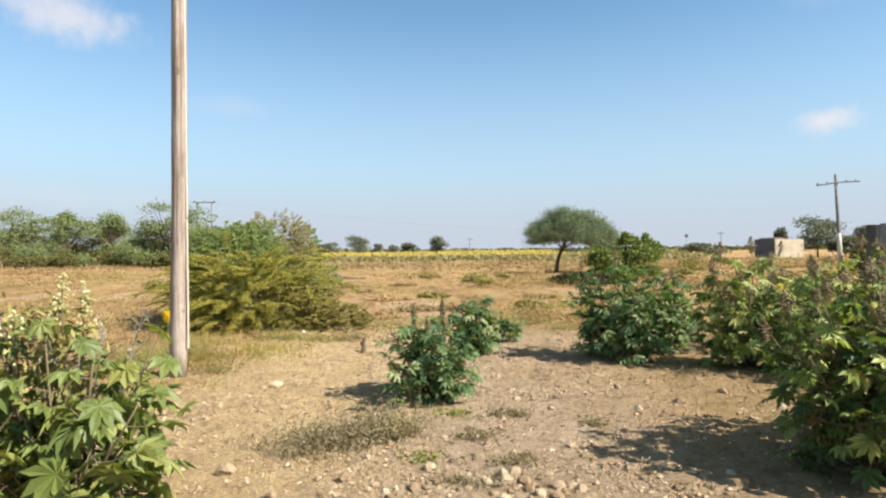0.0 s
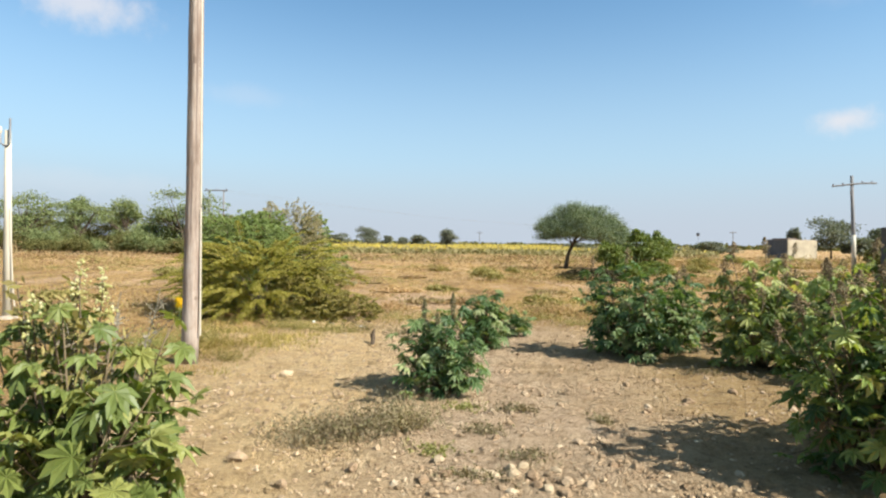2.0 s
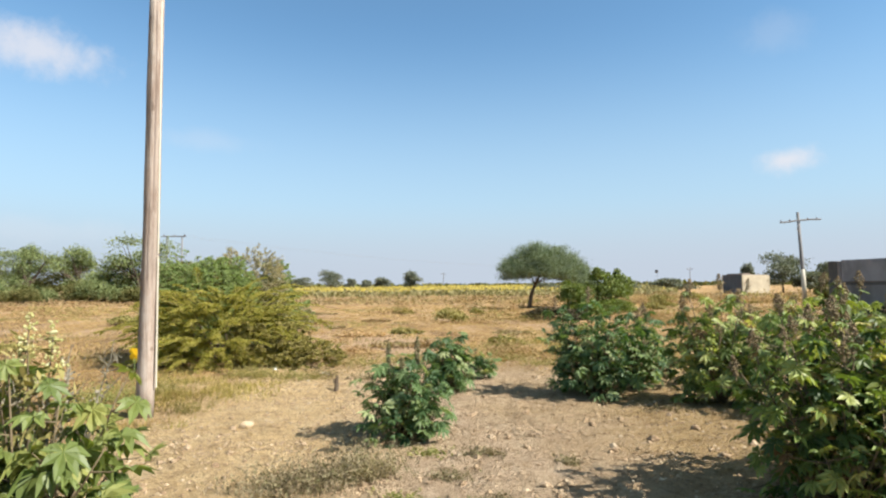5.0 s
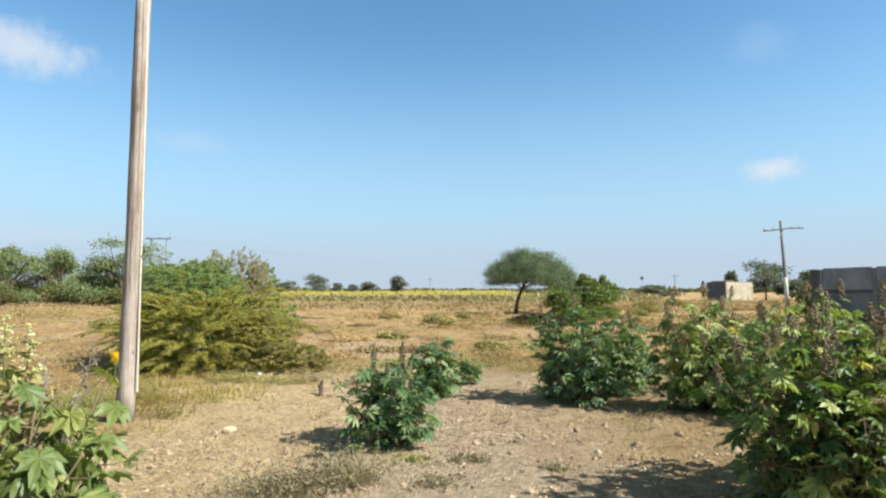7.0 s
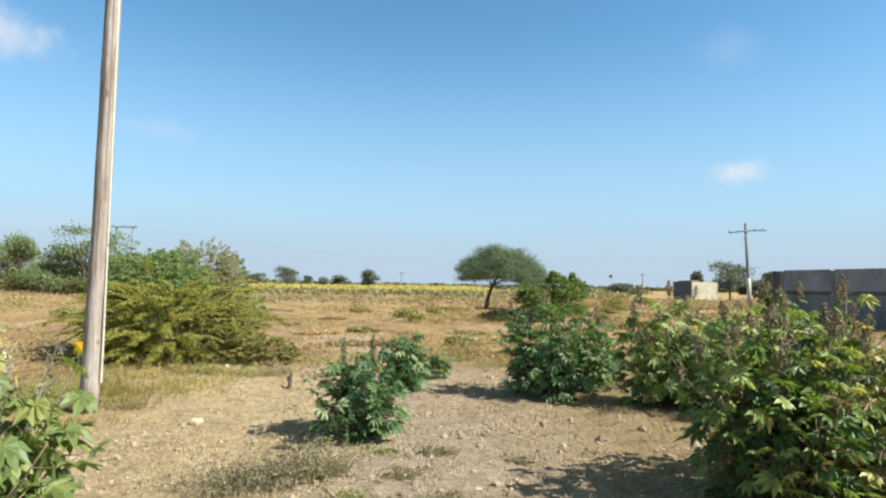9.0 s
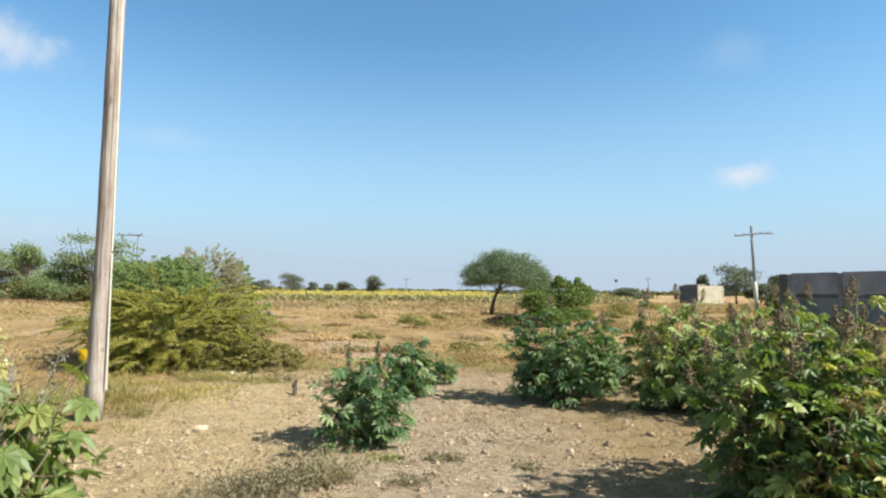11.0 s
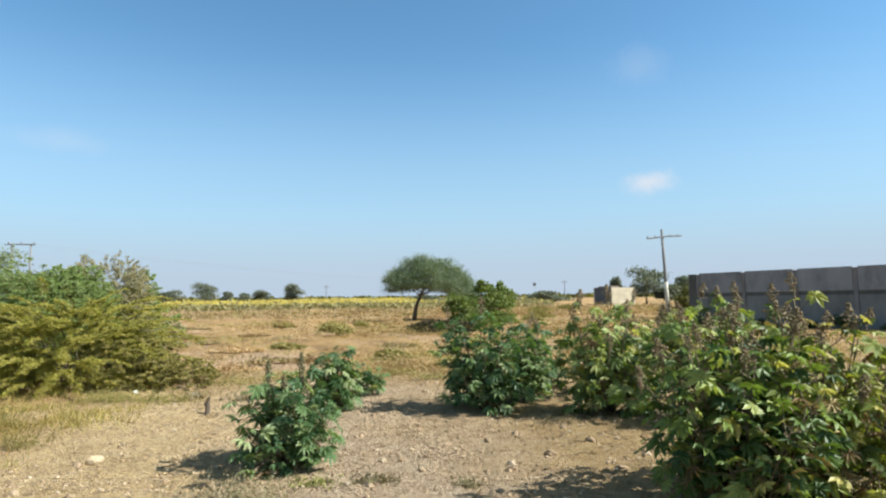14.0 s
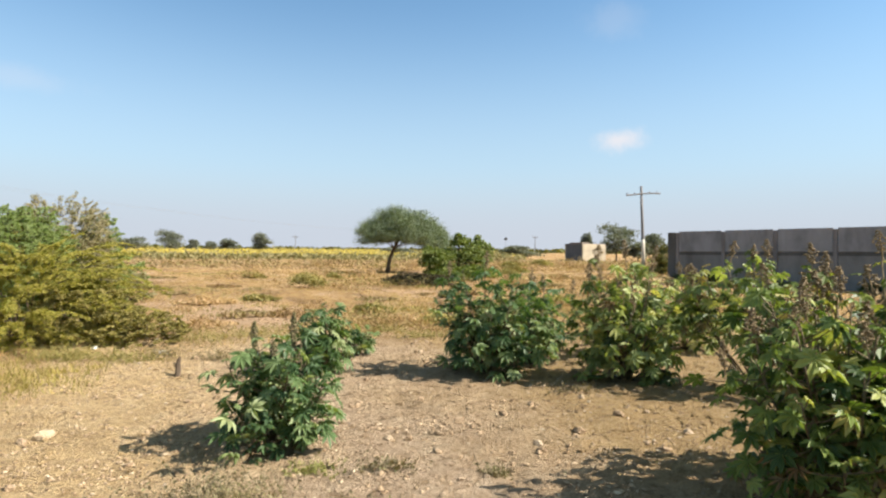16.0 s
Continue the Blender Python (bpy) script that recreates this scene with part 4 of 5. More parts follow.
for i in range(15):
    rr = random.Random(100 + i)
    px, py = -74 + 3.55 * i + rr.uniform(-1.4, 1.4), 77 + rr.uniform(-3, 9)
    w, h = rr.uniform(5.0, 8.0), rr.uniform(5.2, 8.4) + (2.2 if i in (9, 11) else -1.6 if i == 12 else 0)
    lumps = [(rr.uniform(-0.34, 0.34) * w, rr.uniform(-0.3, 0.3) * w, h * (0.16 + 0.66 * (k + rr.random()) / 11), w * rr.uniform(0.24, 0.36), w * 0.3, h * rr.uniform(0.15, 0.2)) for k in range(11)]
    tree("field_tree", px, py, h * 0.35, lumps, 0.29, 5000, M_FARTREE if i % 4 else M_FARDARK, 40 + i, "grey-green thorn tree in the hedge across the field", 0.16, group="hedge trees", flat=0.8)
for i in range(24):
    rr = random.Random(200 + i)
    px, py = -75 + 2.2 * i + rr.uniform(-1, 1), 71 + rr.uniform(-2, 3)
    h = rr.uniform(1.8, 3.8)
    tree("hedge_shrub", px, py, 0.3, [(rr.uniform(-1, 1), 0, h * 0.42, rr.uniform(2.0, 3.0), 1.6, h * 0.55), (rr.uniform(-1.8, 1.8), 0.5, h * 0.3, 2.0, 1.4, h * 0.4)], 0.21, 3800, M_FARDARK if i % 3 else M_FARTREE, 60 + i, "dark dense shrub along the field hedge", 0.06, group="hedge shrubs")
# trees on the skyline
for i, (px, py, w, h) in enumerate(((-22.8, 165, 8.4, 6.2), (-18.3, 170, 4.4, 3.8), (-14.6, 172, 4.0, 3.3), (-9.7, 175, 6.4, 4.0), (-1.1, 165, 6.4, 5.6), (-29, 150, 7.0, 4.0), (-26.5, 118, 5, 3.0), (-36, 140, 7, 4.2), (58.0, 95, 8.6, 7.2), (61, 93, 5, 3.6), (66, 97, 6, 5.4), (56.3, 102, 2.4, 5.2), (47.0, 112, 9, 2.8), (41.0, 118, 9, 2.6), (35.0, 125, 8, 2.2), (72, 92, 6, 5.0), (29.0, 140, 9, 2.2))):
    rr = random.Random(300 + i)
    lumps = [(rr.uniform(-0.2, 0.2) * w, rr.uniform(-0.3, 0.3) * w, h * (0.25 + 0.5 * k / 6), w * rr.uniform(0.28, 0.4), w * 0.3, h * rr.uniform(0.2, 0.28)) for k in range(7)]
    tree("field_tree", px, py, h * 0.3, lumps, 0.38, 4200, M_SKYLINE_HAZED, 80 + i, "distant rounded tree on the flat skyline", 0.14, group="skyline trees", flat=0.6)

# far low woods along the horizon
r = np.random.default_rng(77)
n = 18000
ang = r.uniform(-0.95, 0.95, n)
dist = r.uniform(330, 900, n)
hh = (1.2 + 2.6 * np.clip(vnoise(ang * 60, dist / 120, 1.0, 4) + 0.5, 0, 1)) * dist / 420
c = np.stack([np.sin(ang) * dist, np.cos(ang) * dist, 2.4 + r.random(n) * hh], 1)
u, v = leaf_axes(n, r, 3.4, 2.2)
tagged(new("far_woods", Geo().leaves(c, u, v).mesh("far_woods", M_FARDARK)), "low grey-green woods along the far horizon", "woods", kind="stuff")

# Scrub added where only the leafy bush's shadow falls on the ground.
tree("field_shrub", 6.9, 32.5, 0.1, [(0, 0, 0.25, 1.1, 0.9, 0.45), (-0.7, 0, 0.18, 0.9, 0.8, 0.36), (0.8, 0, 0.28, 0.9, 0.8, 0.45), (1.6, 0.2, 0.25, 0.9, 0.8, 0.4), (-0.3, -1.5, 0.1, 1.2, 1.1, 0.3), (1.0, -1.7, 0.1, 1.1, 1.0, 0.28)], 0.13, 9500, M_SHADOWSCRUB, 34, "low dark scrub painted as the cast shadow beside a leafy bush", 0.03, group="field shrubs")
tree("leafy_bush", 24.9, 36.2, 0.3, [(0, 0, 0.9, 0.85, 0.8, 0.85), (0.3, 0.2, 1.8, 0.7, 0.65, 0.65), (-0.35, 0, 1.3, 0.6, 0.6, 0.6), (-0.3, 0, 0.5, 0.9, 0.7, 0.5)], 0.15, 5200, M_FARDARK, 33, "dark leafy bush by the end of the concrete wall", 0.06)

# low shrubs dotted over the field
r2 = random.Random(5)
spots = [(1.5, 30.0, 1.9, 0.95), (4.0, 42, 1.2, 0.5), (-1.0, 38, 1.5, 0.5), (13.5, 40, 2.5, 0.6), (17, 44, 2, 0.7), (6.5, 24, 1.2, 0.35), (-5.5, 26, 1.8, 0.6), (20, 50, 3, 0.9), (-8, 20, 1.6, 0.6), (-11, 17, 1.8, 0.5), (-14, 30, 2.0, 0.6), (24, 60, 3, 1.0), (30, 66, 3, 1.0), (9, 20, 1.4, 0.4), (15, 27, 1.6, 0.5), (-0.5, 22, 1.3, 0.35), (2.6, 18.5, 1.4, 0.4), (3.6, 15.0, 1.5, 0.35), (5.5, 16.5, 1.4, 0.4)]
for i, (px, py, w, h) in enumerate(spots):
    tree("field_shrub", px, py, 0.1, [(0, 0, h * 0.45, w * 0.42, w * 0.4, h * 0.5), (w * 0.3, 0.1, h * 0.3, w * 0.3, w * 0.3, h * 0.34)], 0.09 + py * 0.0015, 1500, M_OLIVE, 120 + i, "low olive-green shrub in dry grass", 0.03, group="field shrubs")
for i in range(46):
    py = r2.uniform(14.5, 44)
    px, w, h = r2.uniform(-0.3, 0.62) * py, r2.uniform(0.7, 1.8), r2.uniform(0.2, 0.42)
    dull = i % 3
    tree("field_shrub", px, py, 0.06, [(0, 0, h * 0.3, w * 0.45, w * 0.4, h * 0.5), (w * 0.35, 0.15, h * 0.2, w * 0.35, w * 0.3, h * 0.4)], 0.08 + py * 0.0012, 900, (M_BRUSH, M_SCRUB, M_STRIPWEED)[dull], 160 + i, ("low brown brush in the dry field", "low straw-coloured scrub in the dry field", "low dull weeds in the dry field")[dull], 0.02, group="field shrubs")


# ---- poles ----
def wood_pole():
    at = on_ground(-3.5, 8.08, -0.05)
    root = thing("wooden_pole", at, "weathered pale wooden utility pole standing in dry grass", "pole")
    h = 5.66
    q = Geo()
    rr = random.Random(3)
    pts = [(0.055 * s + 0.012 * math.sin(s * 5), 0, h * s) for s in np.linspace(0, 1, 14)]
    q.tube(pts, [0.112 - 0.022 * s + rr.uniform(-0.003, 0.003) for s in np.linspace(0, 1, 14)], 14)
    part("shaft", q.mesh("pole_shaft", M_POLE, True), root)
    q = Geo()
    q.tube([(0.15, -0.03, 0.42), (0.146, -0.03, 1.2), (0.14, -0.03, 2.1)], 0.014, 6)
    part("conduit", q.mesh("conduit_low", M_STRIP), root, "pale cable conduit strapped to the pole")
    q = Geo()
    q.tube([(0.14, -0.03, 2.14), (0.13, -0.03, 3.6), (0.115, -0.03, 5.5)], 0.013, 6)
    part("conduit", q.mesh("conduit_high", M_STRIP), root, "pale cable conduit strapped to the pole")


wood_pole()


def pale_pole():
    root = thing("pale_service_pole", on_ground(-8.81, 11.97, -0.03), "thin pale painted service pole with a bracket on top", "pole")
    part("shaft", Geo().tube([(0, 0, 0), (-0.01, 0, 1.9), (-0.03, 0, 3.75)], [0.085, 0.07, 0.055], 12).mesh("shaft", M_PALEPOLE, True), root)
    part("conduit", Geo().tube([(0.19, -0.03, 0.02), (0.12, -0.03, 0.75), (0.075, -0.03, 1.6), (0.055, -0.03, 2.2)], 0.014, 6).mesh("conduit", M_STRIP), root, "cable conduit bowed out at its foot")
    q = Geo().tube([(-0.14, -0.06, 3.72), (-0.13, -0.06, 3.5), (-0.06, -0.06, 3.44), (0.02, -0.06, 3.44), (0.05, -0.06, 3.5), (0.06, -0.06, 3.98)], 0.018, 6)
    bracket = part("bracket", q.mesh("bracket", M_METAL), root, "bent steel insulator bracket")
    part("insulator", Geo().tube([(-0.14, -0.06, 3.68), (-0.14, -0.06, 3.74), (-0.14, -0.06, 3.82)], [0.02, 0.035, 0.02], 8).mesh("insulator", M_STRIP), bracket)
    q = Geo()
    rr = random.Random(2)
    q.tube([(0.05, 0, -0.02), (0.05, 0, 0.06), (0.05, 0, 0.1)], [0.3, 0.24, 0.1], 10)
    part("footing", q.mesh("footing", M_CEMENT), root, "rough cement footing")


pale_pole()


def line_pole():
    x, y = 23.97, 37.0
    root = thing("power_pole", on_ground(x, y, -0.1), "leaning wooden power pole with a crossarm", "pole")
    part("shaft", Geo().tube([(0, 0, 0), (-0.09, 0, 2.7), (-0.24, 0, 6.15)], [0.135, 0.11, 0.08], 10).mesh("shaft", M_GREYPOLE, True), root)
    part("painted_band", Geo().tube([(-0.02, 0, 0.55), (-0.05, 0, 1.6), (-0.085, 0, 2.6)], [0.14, 0.128, 0.118], 10).mesh("painted_band", M_PALEPOLE, True), root, "whitewashed lower shaft")
    q = Geo()
    q.tube([(-1.45, -0.12, 5.49), (-0.93, -0.12, 5.54), (-0.24, -0.12, 5.64), (0.49, -0.12, 5.69), (1.15, -0.12, 5.7)], 0.05, 6)
    arm = part("crossarm", q.mesh("crossarm", M_GREYPOLE), root, "weathered crossarm")
    for dx, z in ((-1.4, 5.52), (-0.84, 5.58), (0.31, 5.68), (0.88, 5.7)):
        part("insulator", Geo().tube([(dx, -0.12, z), (dx, -0.12, z + 0.07), (dx, -0.12, z + 0.12)], [0.025, 0.035, 0.02], 8).mesh("insulator", M_PORCELAIN), arm)
    part("bracket", Geo().tube([(-0.24, -0.1, 4.85), (-0.4, -0.15, 5.1), (-0.31, -0.12, 5.45)], 0.03, 6).mesh("bracket", M_METAL), root, "steel switch bracket")


line_pole()


def twin_pole():
    x, y = -36.1, 90.0
    base = float(ground_z(x, y))
    root = thing("twin_pole_structure", (x, y, base - 0.1), "tall twin-pole power structure with a crossbar", "pole")
    h = 9.75 - base
    for dx in (0.0, 2.15):
        part("post", Geo().tube([(dx, 0, 0), (dx, 0, h)], [0.15, 0.11], 8).mesh("post", M_GREYPOLE, True), root)
    bar = part("crossbar", Geo().tube([(-0.55, -0.1, h - 0.1), (2.75, -0.1, h - 0.1)], 0.09, 6).mesh("crossbar", M_GREYPOLE), root)
    for dx in (-0.4, 1.07, 2.55):
        part("insulator", Geo().tube([(dx, -0.1, h - 0.1), (dx, -0.1, h + 0.16)], [0.06, 0.08], 6).mesh("insulator", M_PORCELAIN), bar)


twin_pole()


def far_mast(x, y, h, label, top):
    root = thing("far_mast", on_ground(x, y, -0.1), label, "mast", "far masts")
    part("post", Geo().tube([(0, 0, 0), (0, 0, h)], [0.03, 0.025] if top == "tank" else [0.12, 0.08], 6).mesh("post", M_GREYPOLE), root)
    if top == "tank":
        part("tank", Geo().tube([(0, 0, h - 0.1), (0, 0, h), (0, 0, h + 0.5), (0, 0, h + 0.6)], [0.2, 0.36, 0.36, 0.15], 10).mesh("tank", M_TANK), root, "small dark tank")
    else:
        part("crossarm", Geo().tube([(-0.9, 0, h - 0.4), (0.9, 0, h - 0.4)], 0.09, 5).mesh("arm", M_GREYPOLE), root)


far_mast(8.0, 185.0, 5.2, "distant power pole on the skyline", "arm")
far_mast(72.5, 160.0, 5.6, "thin distant pole on the skyline", "arm")
far_mast(52.8, 133.0, 4.0, "small dark tank on a thin distant post", "tank")


def wire(a, b, sag, label):
    q = Geo()
    a, b = Vector(a), Vector(b)
    pts = [a.lerp(b, s) - Vector((0, 0, sag * 4 * s * (1 - s))) for s in np.linspace(0, 1, 24)]
    q.tube(pts, 0.009, 4)
    tagged(new("power_line", q.mesh("wire", M_WIRE)), label, "wire", "power lines")


for dz, dx in ((0.1, -0.4), (0.1, 1.07), (0.1, 2.55)):
    wire((-36.1 + dx, 89.9, 9.75), (60 + dx, 240, 11.5), 2.2, "thin overhead power line above the fields")

# ---- house ----
def house():
    x, y = 48.75, 90.0
    root = thing("block_house", on_ground(x, y, -0.1), "small cream flat-roofed block house across the field", "house")
    root.rotation_euler = (0, 0, radians(17.5))
    h, w, d = 2.9, 5.4, 3.8
    part("front_wall", Geo().box((w / 2, 0.1, h / 2), (w, 0.2, h), None, 0.02).mesh("wall", M_HOUSE), root, "sunlit cream plaster wall")
    part("side_wall", Geo().box((0.1, d / 2 + 0.1, h / 2), (0.2, d - 0.204, h), None, 0.02).mesh("wall", M_HOUSE_SIDE), root, "dark bluish-grey side wall")
    part("side_wall", Geo().box((w - 0.1, d / 2 + 0.1, h / 2), (0.2, d - 0.204, h), None, 0.02).mesh("wall", M_HOUSE_SIDE), root, "dark bluish-grey side wall")
    part("back_wall", Geo().box((w / 2, d + 0.1, h / 2), (w, 0.2, h), None, 0.02).mesh("wall", M_HOUSE), root)
    part("roof", Geo().box((w / 2, d / 2 + 0.1, h + 0.04), (w + 0.04, d + 0.06, 0.08), None, 0.02).mesh("roof", M_ROOF), root, "low metal-sheet roof")
    part("parapet", Geo().box((1.2, 1.9, h + 0.17), (1.8, 2.8, 0.18), None, 0.02).mesh("parapet", M_ROOF), root, "raised strip of roof")


house()

# ---- precast wall ----
WA, WD = Vector((23.72, 22.45, 0)), Vector((-0.36, 0.933, 0)).normalized()
WN = Vector((-WD.y, WD.x, 0))
if WN.x > 0:
    WN = -WN
wall = tagged(new("boundary_wall"), "grey precast concrete boundary wall with stained lower panels", "wall", kind="structure")
wall.location = (WA.x, WA.y, float(ground_z(WA.x, WA.y)) - 0.1)
wall.rotation_euler = (0, 0, math.atan2(WD.y, WD.x))
BAY, TOP, MID = 2.53, 2.85, 1.72
side = 1 if Vector((-WD.y, WD.x, 0)).dot(WN) > 0 else -1
post_me = Geo().box((0, 0, TOP / 2 - 0.03), (0.17, 0.2, TOP - 0.06), None, 0.015).mesh("post", M_PIER)
up_me = Geo().box((BAY / 2, 0, (TOP + MID) / 2 + 0.03), (BAY - 0.19, 0.12, TOP - MID - 0.06), None, 0.02).mesh("upper_panel", M_CONC)
beam_me = Geo().box((BAY / 2, 0, MID - 0.0), (BAY - 0.185, 0.09, 0.26), None, 0.01).mesh("joint_rail", M_JOINT)
low_me = Geo().box((BAY / 2, 0, MID / 2 - 0.05), (BAY - 0.19, 0.1, MID - 0.1), None, 0.02).mesh("lower_panel", M_CONC_B)
for i in range(-8, 4):
    part("post", post_me, wall, m=Matrix.Translation((i * BAY, 0, 0)))
    if i < 3:
        t = Matrix.Translation((i * BAY, side * 0.03, 0))
        part("upper_panel", up_me, wall, m=t)
        part("joint_rail", beam_me, wall, m=Matrix.Translation((i * BAY, 0, 0)))
        part("lower_panel", low_me, wall, m=Matrix.Translation((i * BAY, 0, 0)))
part("end_post", Geo().box((3 * BAY + 0.33, 0, TOP / 2 - 0.02), (0.46, 0.22, TOP - 0.04), None, 0.02).mesh("end_post", M_JOINT), wall, "thicker end pier")

for i in range(9):
    rr = random.Random(500 + i)
    at = WA + WD * (-6.0 + 1.65 * i + rr.uniform(-0.5, 0.5)) + WN * rr.uniform(0.35, 0.7)
    h, w = rr.uniform(0.45, 1.0), rr.uniform(1.2, 2.0)
    tree("wall_shrub", at.x, at.y, 0.05, [(0, 0, h * 0.4, w * 0.45, 0.3, h * 0.5), (w * 0.3, 0, h * 0.3, w * 0.3, 0.3, h * 0.35)], 0.1, 1100, M_DARKLEAF, 510 + i, "dark green shrub growing at the foot of the concrete wall", 0.03, group="wall shrubs")

# ---- sunflower field ----
r = np.random.default_rng(9)
heads, stalks = Geo(), Geo()
n = 11000
fy = 86 + 125 * r.random(n) ** 1.5
fx = -34 + r.random(n) * 110 + (fy - 80) * r.uniform(-0.25, 0.35, n)
keep = (fx > -30 - (fy - 80) * 0.1) & (fx / fy < 0.43)
fx, fy = fx[keep], fy[keep]
n = len(fx)
thin = r.random(n) < np.where(fx / fy > 0.2, 0.92, np.where(fy < 98, 0.93, 0.5))
fz = ground_z(fx, fy)
hz = r.uniform(0.85, 1.2, n)
c = np.stack([fx, fy, fz + hz], 1)
face = unit(np.array([0.55, -0.8, 0.15]) + r.normal(size=(n, 3)) * 0.22)
ua = unit(np.cross(face, np.array([0, 0, 1.0])))
va = np.cross(ua, face)
hs = r.uniform(0.1, 0.17, (n, 1))
k = ~thin
heads.leaves(c[k], ua[k] * hs[k], va[k] * hs[k])
heads.leaves(c[k] + face[k] * 0.02, (ua[k] + va[k]) * hs[k] * 0.7, (va[k] - ua[k]) * hs[k] * 0.7)
for j in range(3):
    cc = np.stack([fx + r.normal(size=n) * 0.12, fy + r.normal(size=n) * 0.12, fz + hz * r.uniform(0.25, 0.8, n)], 1)
    u, v = leaf_axes(n, r, 0.5, 0.34)
    stalks.leaves(cc, u, v)
stalks.leaves(np.stack([fx, fy, fz + hz / 2], 1), np.stack([0 * fx, 0 * fx, hz / 2], 1), np.stack([0.04 + 0 * fx, 0 * fx, 0 * fx], 1))
tagged(new("sunflower_heads", heads.mesh("sunflower_heads", M_PETAL)), "field of blooming yellow sunflower heads", "sunflowers", kind="stuff")
tagged(new("sunflower_stalks", stalks.mesh("sunflower_stalks", M_SUNLEAF)), "green and brown sunflower stalks and leaves", "sunflowers", kind="stuff")


# ---- grass ----
def blades(x, y, h, w, r, lean=0.45):
    n = len(x)
    b = np.stack([x, y, ground_z(x, y) - 0.01], 1)
    a = r.uniform(0, 6.283, n)
    side = np.stack([np.cos(a), np.sin(a), 0 * a], 1) * (w / 2)[:, None]
    tip = b + np.stack([r.normal(size=n) * lean * h, r.normal(size=n) * lean * h, h], 1)
    return b, side, tip


def blade_mesh(name, sets, mat):
    q = Geo()
    for b, s, t in sets:
        n = len(b)
        q.v.append(np.stack([b - s, b + s, t], 1).reshape(-1, 3))
        q.f += [tuple(f) for f in (np.arange(n)[:, None] * 3 + np.arange(3) + q.n).tolist()]
        q.n += 3 * n
    return q.mesh(name, mat)


def tufts(n, ylo, yhi, r, mask, spread_r, per, hlo, hhi, wide, power=1.7):
    y = ylo + (yhi - ylo) * r.random(n) ** power
    x = r.uniform(-1, 1, n) * (y * 0.95 + 3)
    keep = r.random(n) < mask(x, y)
    x, y = x[keep], y[keep]
    h = r.uniform(hlo, hhi, len(x))
    x, y, h = np.repeat(x, per), np.repeat(y, per), np.repeat(h, per) * r.uniform(0.5, 1.1, len(x) * per)
    grow = 1 + y / 30
    x, y = x + r.normal(size=len(x)) * spread_r * grow, y + r.normal(size=len(x)) * spread_r * grow
    return blades(x, y, h, wide * (0.7 + y / 14), r)


r = np.random.default_rng(15)
cleared = lambda x, y: np.clip(((x + 0.9) / 2.3) ** 2 + ((y - 17.0) / 4.2) ** 2 + 1.6 * vnoise(x, y, 1.6, 3) - 0.3, 0.1, 1)
dry = lambda x, y: cleared(x, y) * wildness(x, y) ** 2 * np.clip(0.45 + 3.6 * vnoise(x, y, 2.6, 1) + 2.6 * vnoise(x, y, 9, 2), 0.02, 1)
green = lambda x, y: wildness(x, y) ** 2 * np.clip(2.6 * vnoise(x, y, 4.2, 4) + 1.0 * vnoise(x, y, 1.1, 0) - 0.35, 0, 1)
verge = lambda x, y: np.clip(1.2 - np.abs(x + 3.75 - 0.9 * vnoise(x, y, 1.1, 2)) / 1.3, 0, 1) * np.clip((y - 6.6) / 1.0, 0, 1) * (y < 12.5) * np.clip(0.45 + 3.0 * vnoise(x, y, 0.7, 5), 0.03, 1)
tagged(new("dry_grass", blade_mesh("dry_grass", [tufts(14000, 6, 62, r, dry, 0.24, 7, 0.03, 0.13, 0.011)], M_DRYGRASS)), "dry straw-coloured grass over the field", "grass", kind="stuff")
tagged(new("green_weeds", blade_mesh("green_weeds", [tufts(16000, 6.5, 50, r, green, 0.1, 8, 0.05, 0.2, 0.012)], M_OLIVE)), "olive-green weeds in the dry grass", "weeds", kind="stuff")

tagged(new("verge_grass", blade_mesh("verge_grass", [tufts(22000, 5.8, 13, r, verge, 0.06, 9, 0.04, 0.17, 0.008, 1.0)], M_VERGE)), "yellow-olive grass round the wooden pole's foot", "grass", kind="stuff")


# ---- dry scrub mounds ----
r = np.random.default_rng(41)
n = 1500
my = 13.0 + 62 * r.random(n) ** 1.35
mx = r.uniform(-1, 1, n) * (my * 0.85 + 2)
keep = r.random(n) < cleared(mx, my) * np.clip(0.4 + 2.4 * vnoise(mx * 0.6, my, 5.0, 0) + 1.0 * vnoise(mx, my, 13.0, 3), 0.03, 1)
scr, mo, br = Geo(), Geo(), Geo()
for x0, y0 in zip(mx[keep], my[keep]):
    w, h = r.uniform(0.3, 1.25) * (1 + y0 / 45), r.uniform(0.06, 0.36) * (1 + y0 / 80)
    k = 240 if y0 < 24 else 130
    d = rand_dirs(k, r)
    d[:, 2] = np.abs(d[:, 2])
    c = d * (r.random((k, 1)) ** 0.4) * np.array([w, w * 0.8, h]) + np.array(on_ground(x0, y0))
    u, v = leaf_axes(k, r, 0.03 + y0 * 0.004, 0.004 + y0 * 0.0009, d * 0.6 + np.array([0, 0, 0.3]))
    pick = r.random()
    (br if pick < 0.5 else scr if pick < 0.8 else mo).leaves(c, u, v)
tagged(new("brown_brush", br.mesh("brown_brush", M_BRUSH)), "low mounds of dry brown brush over the field", "scrub", kind="stuff")
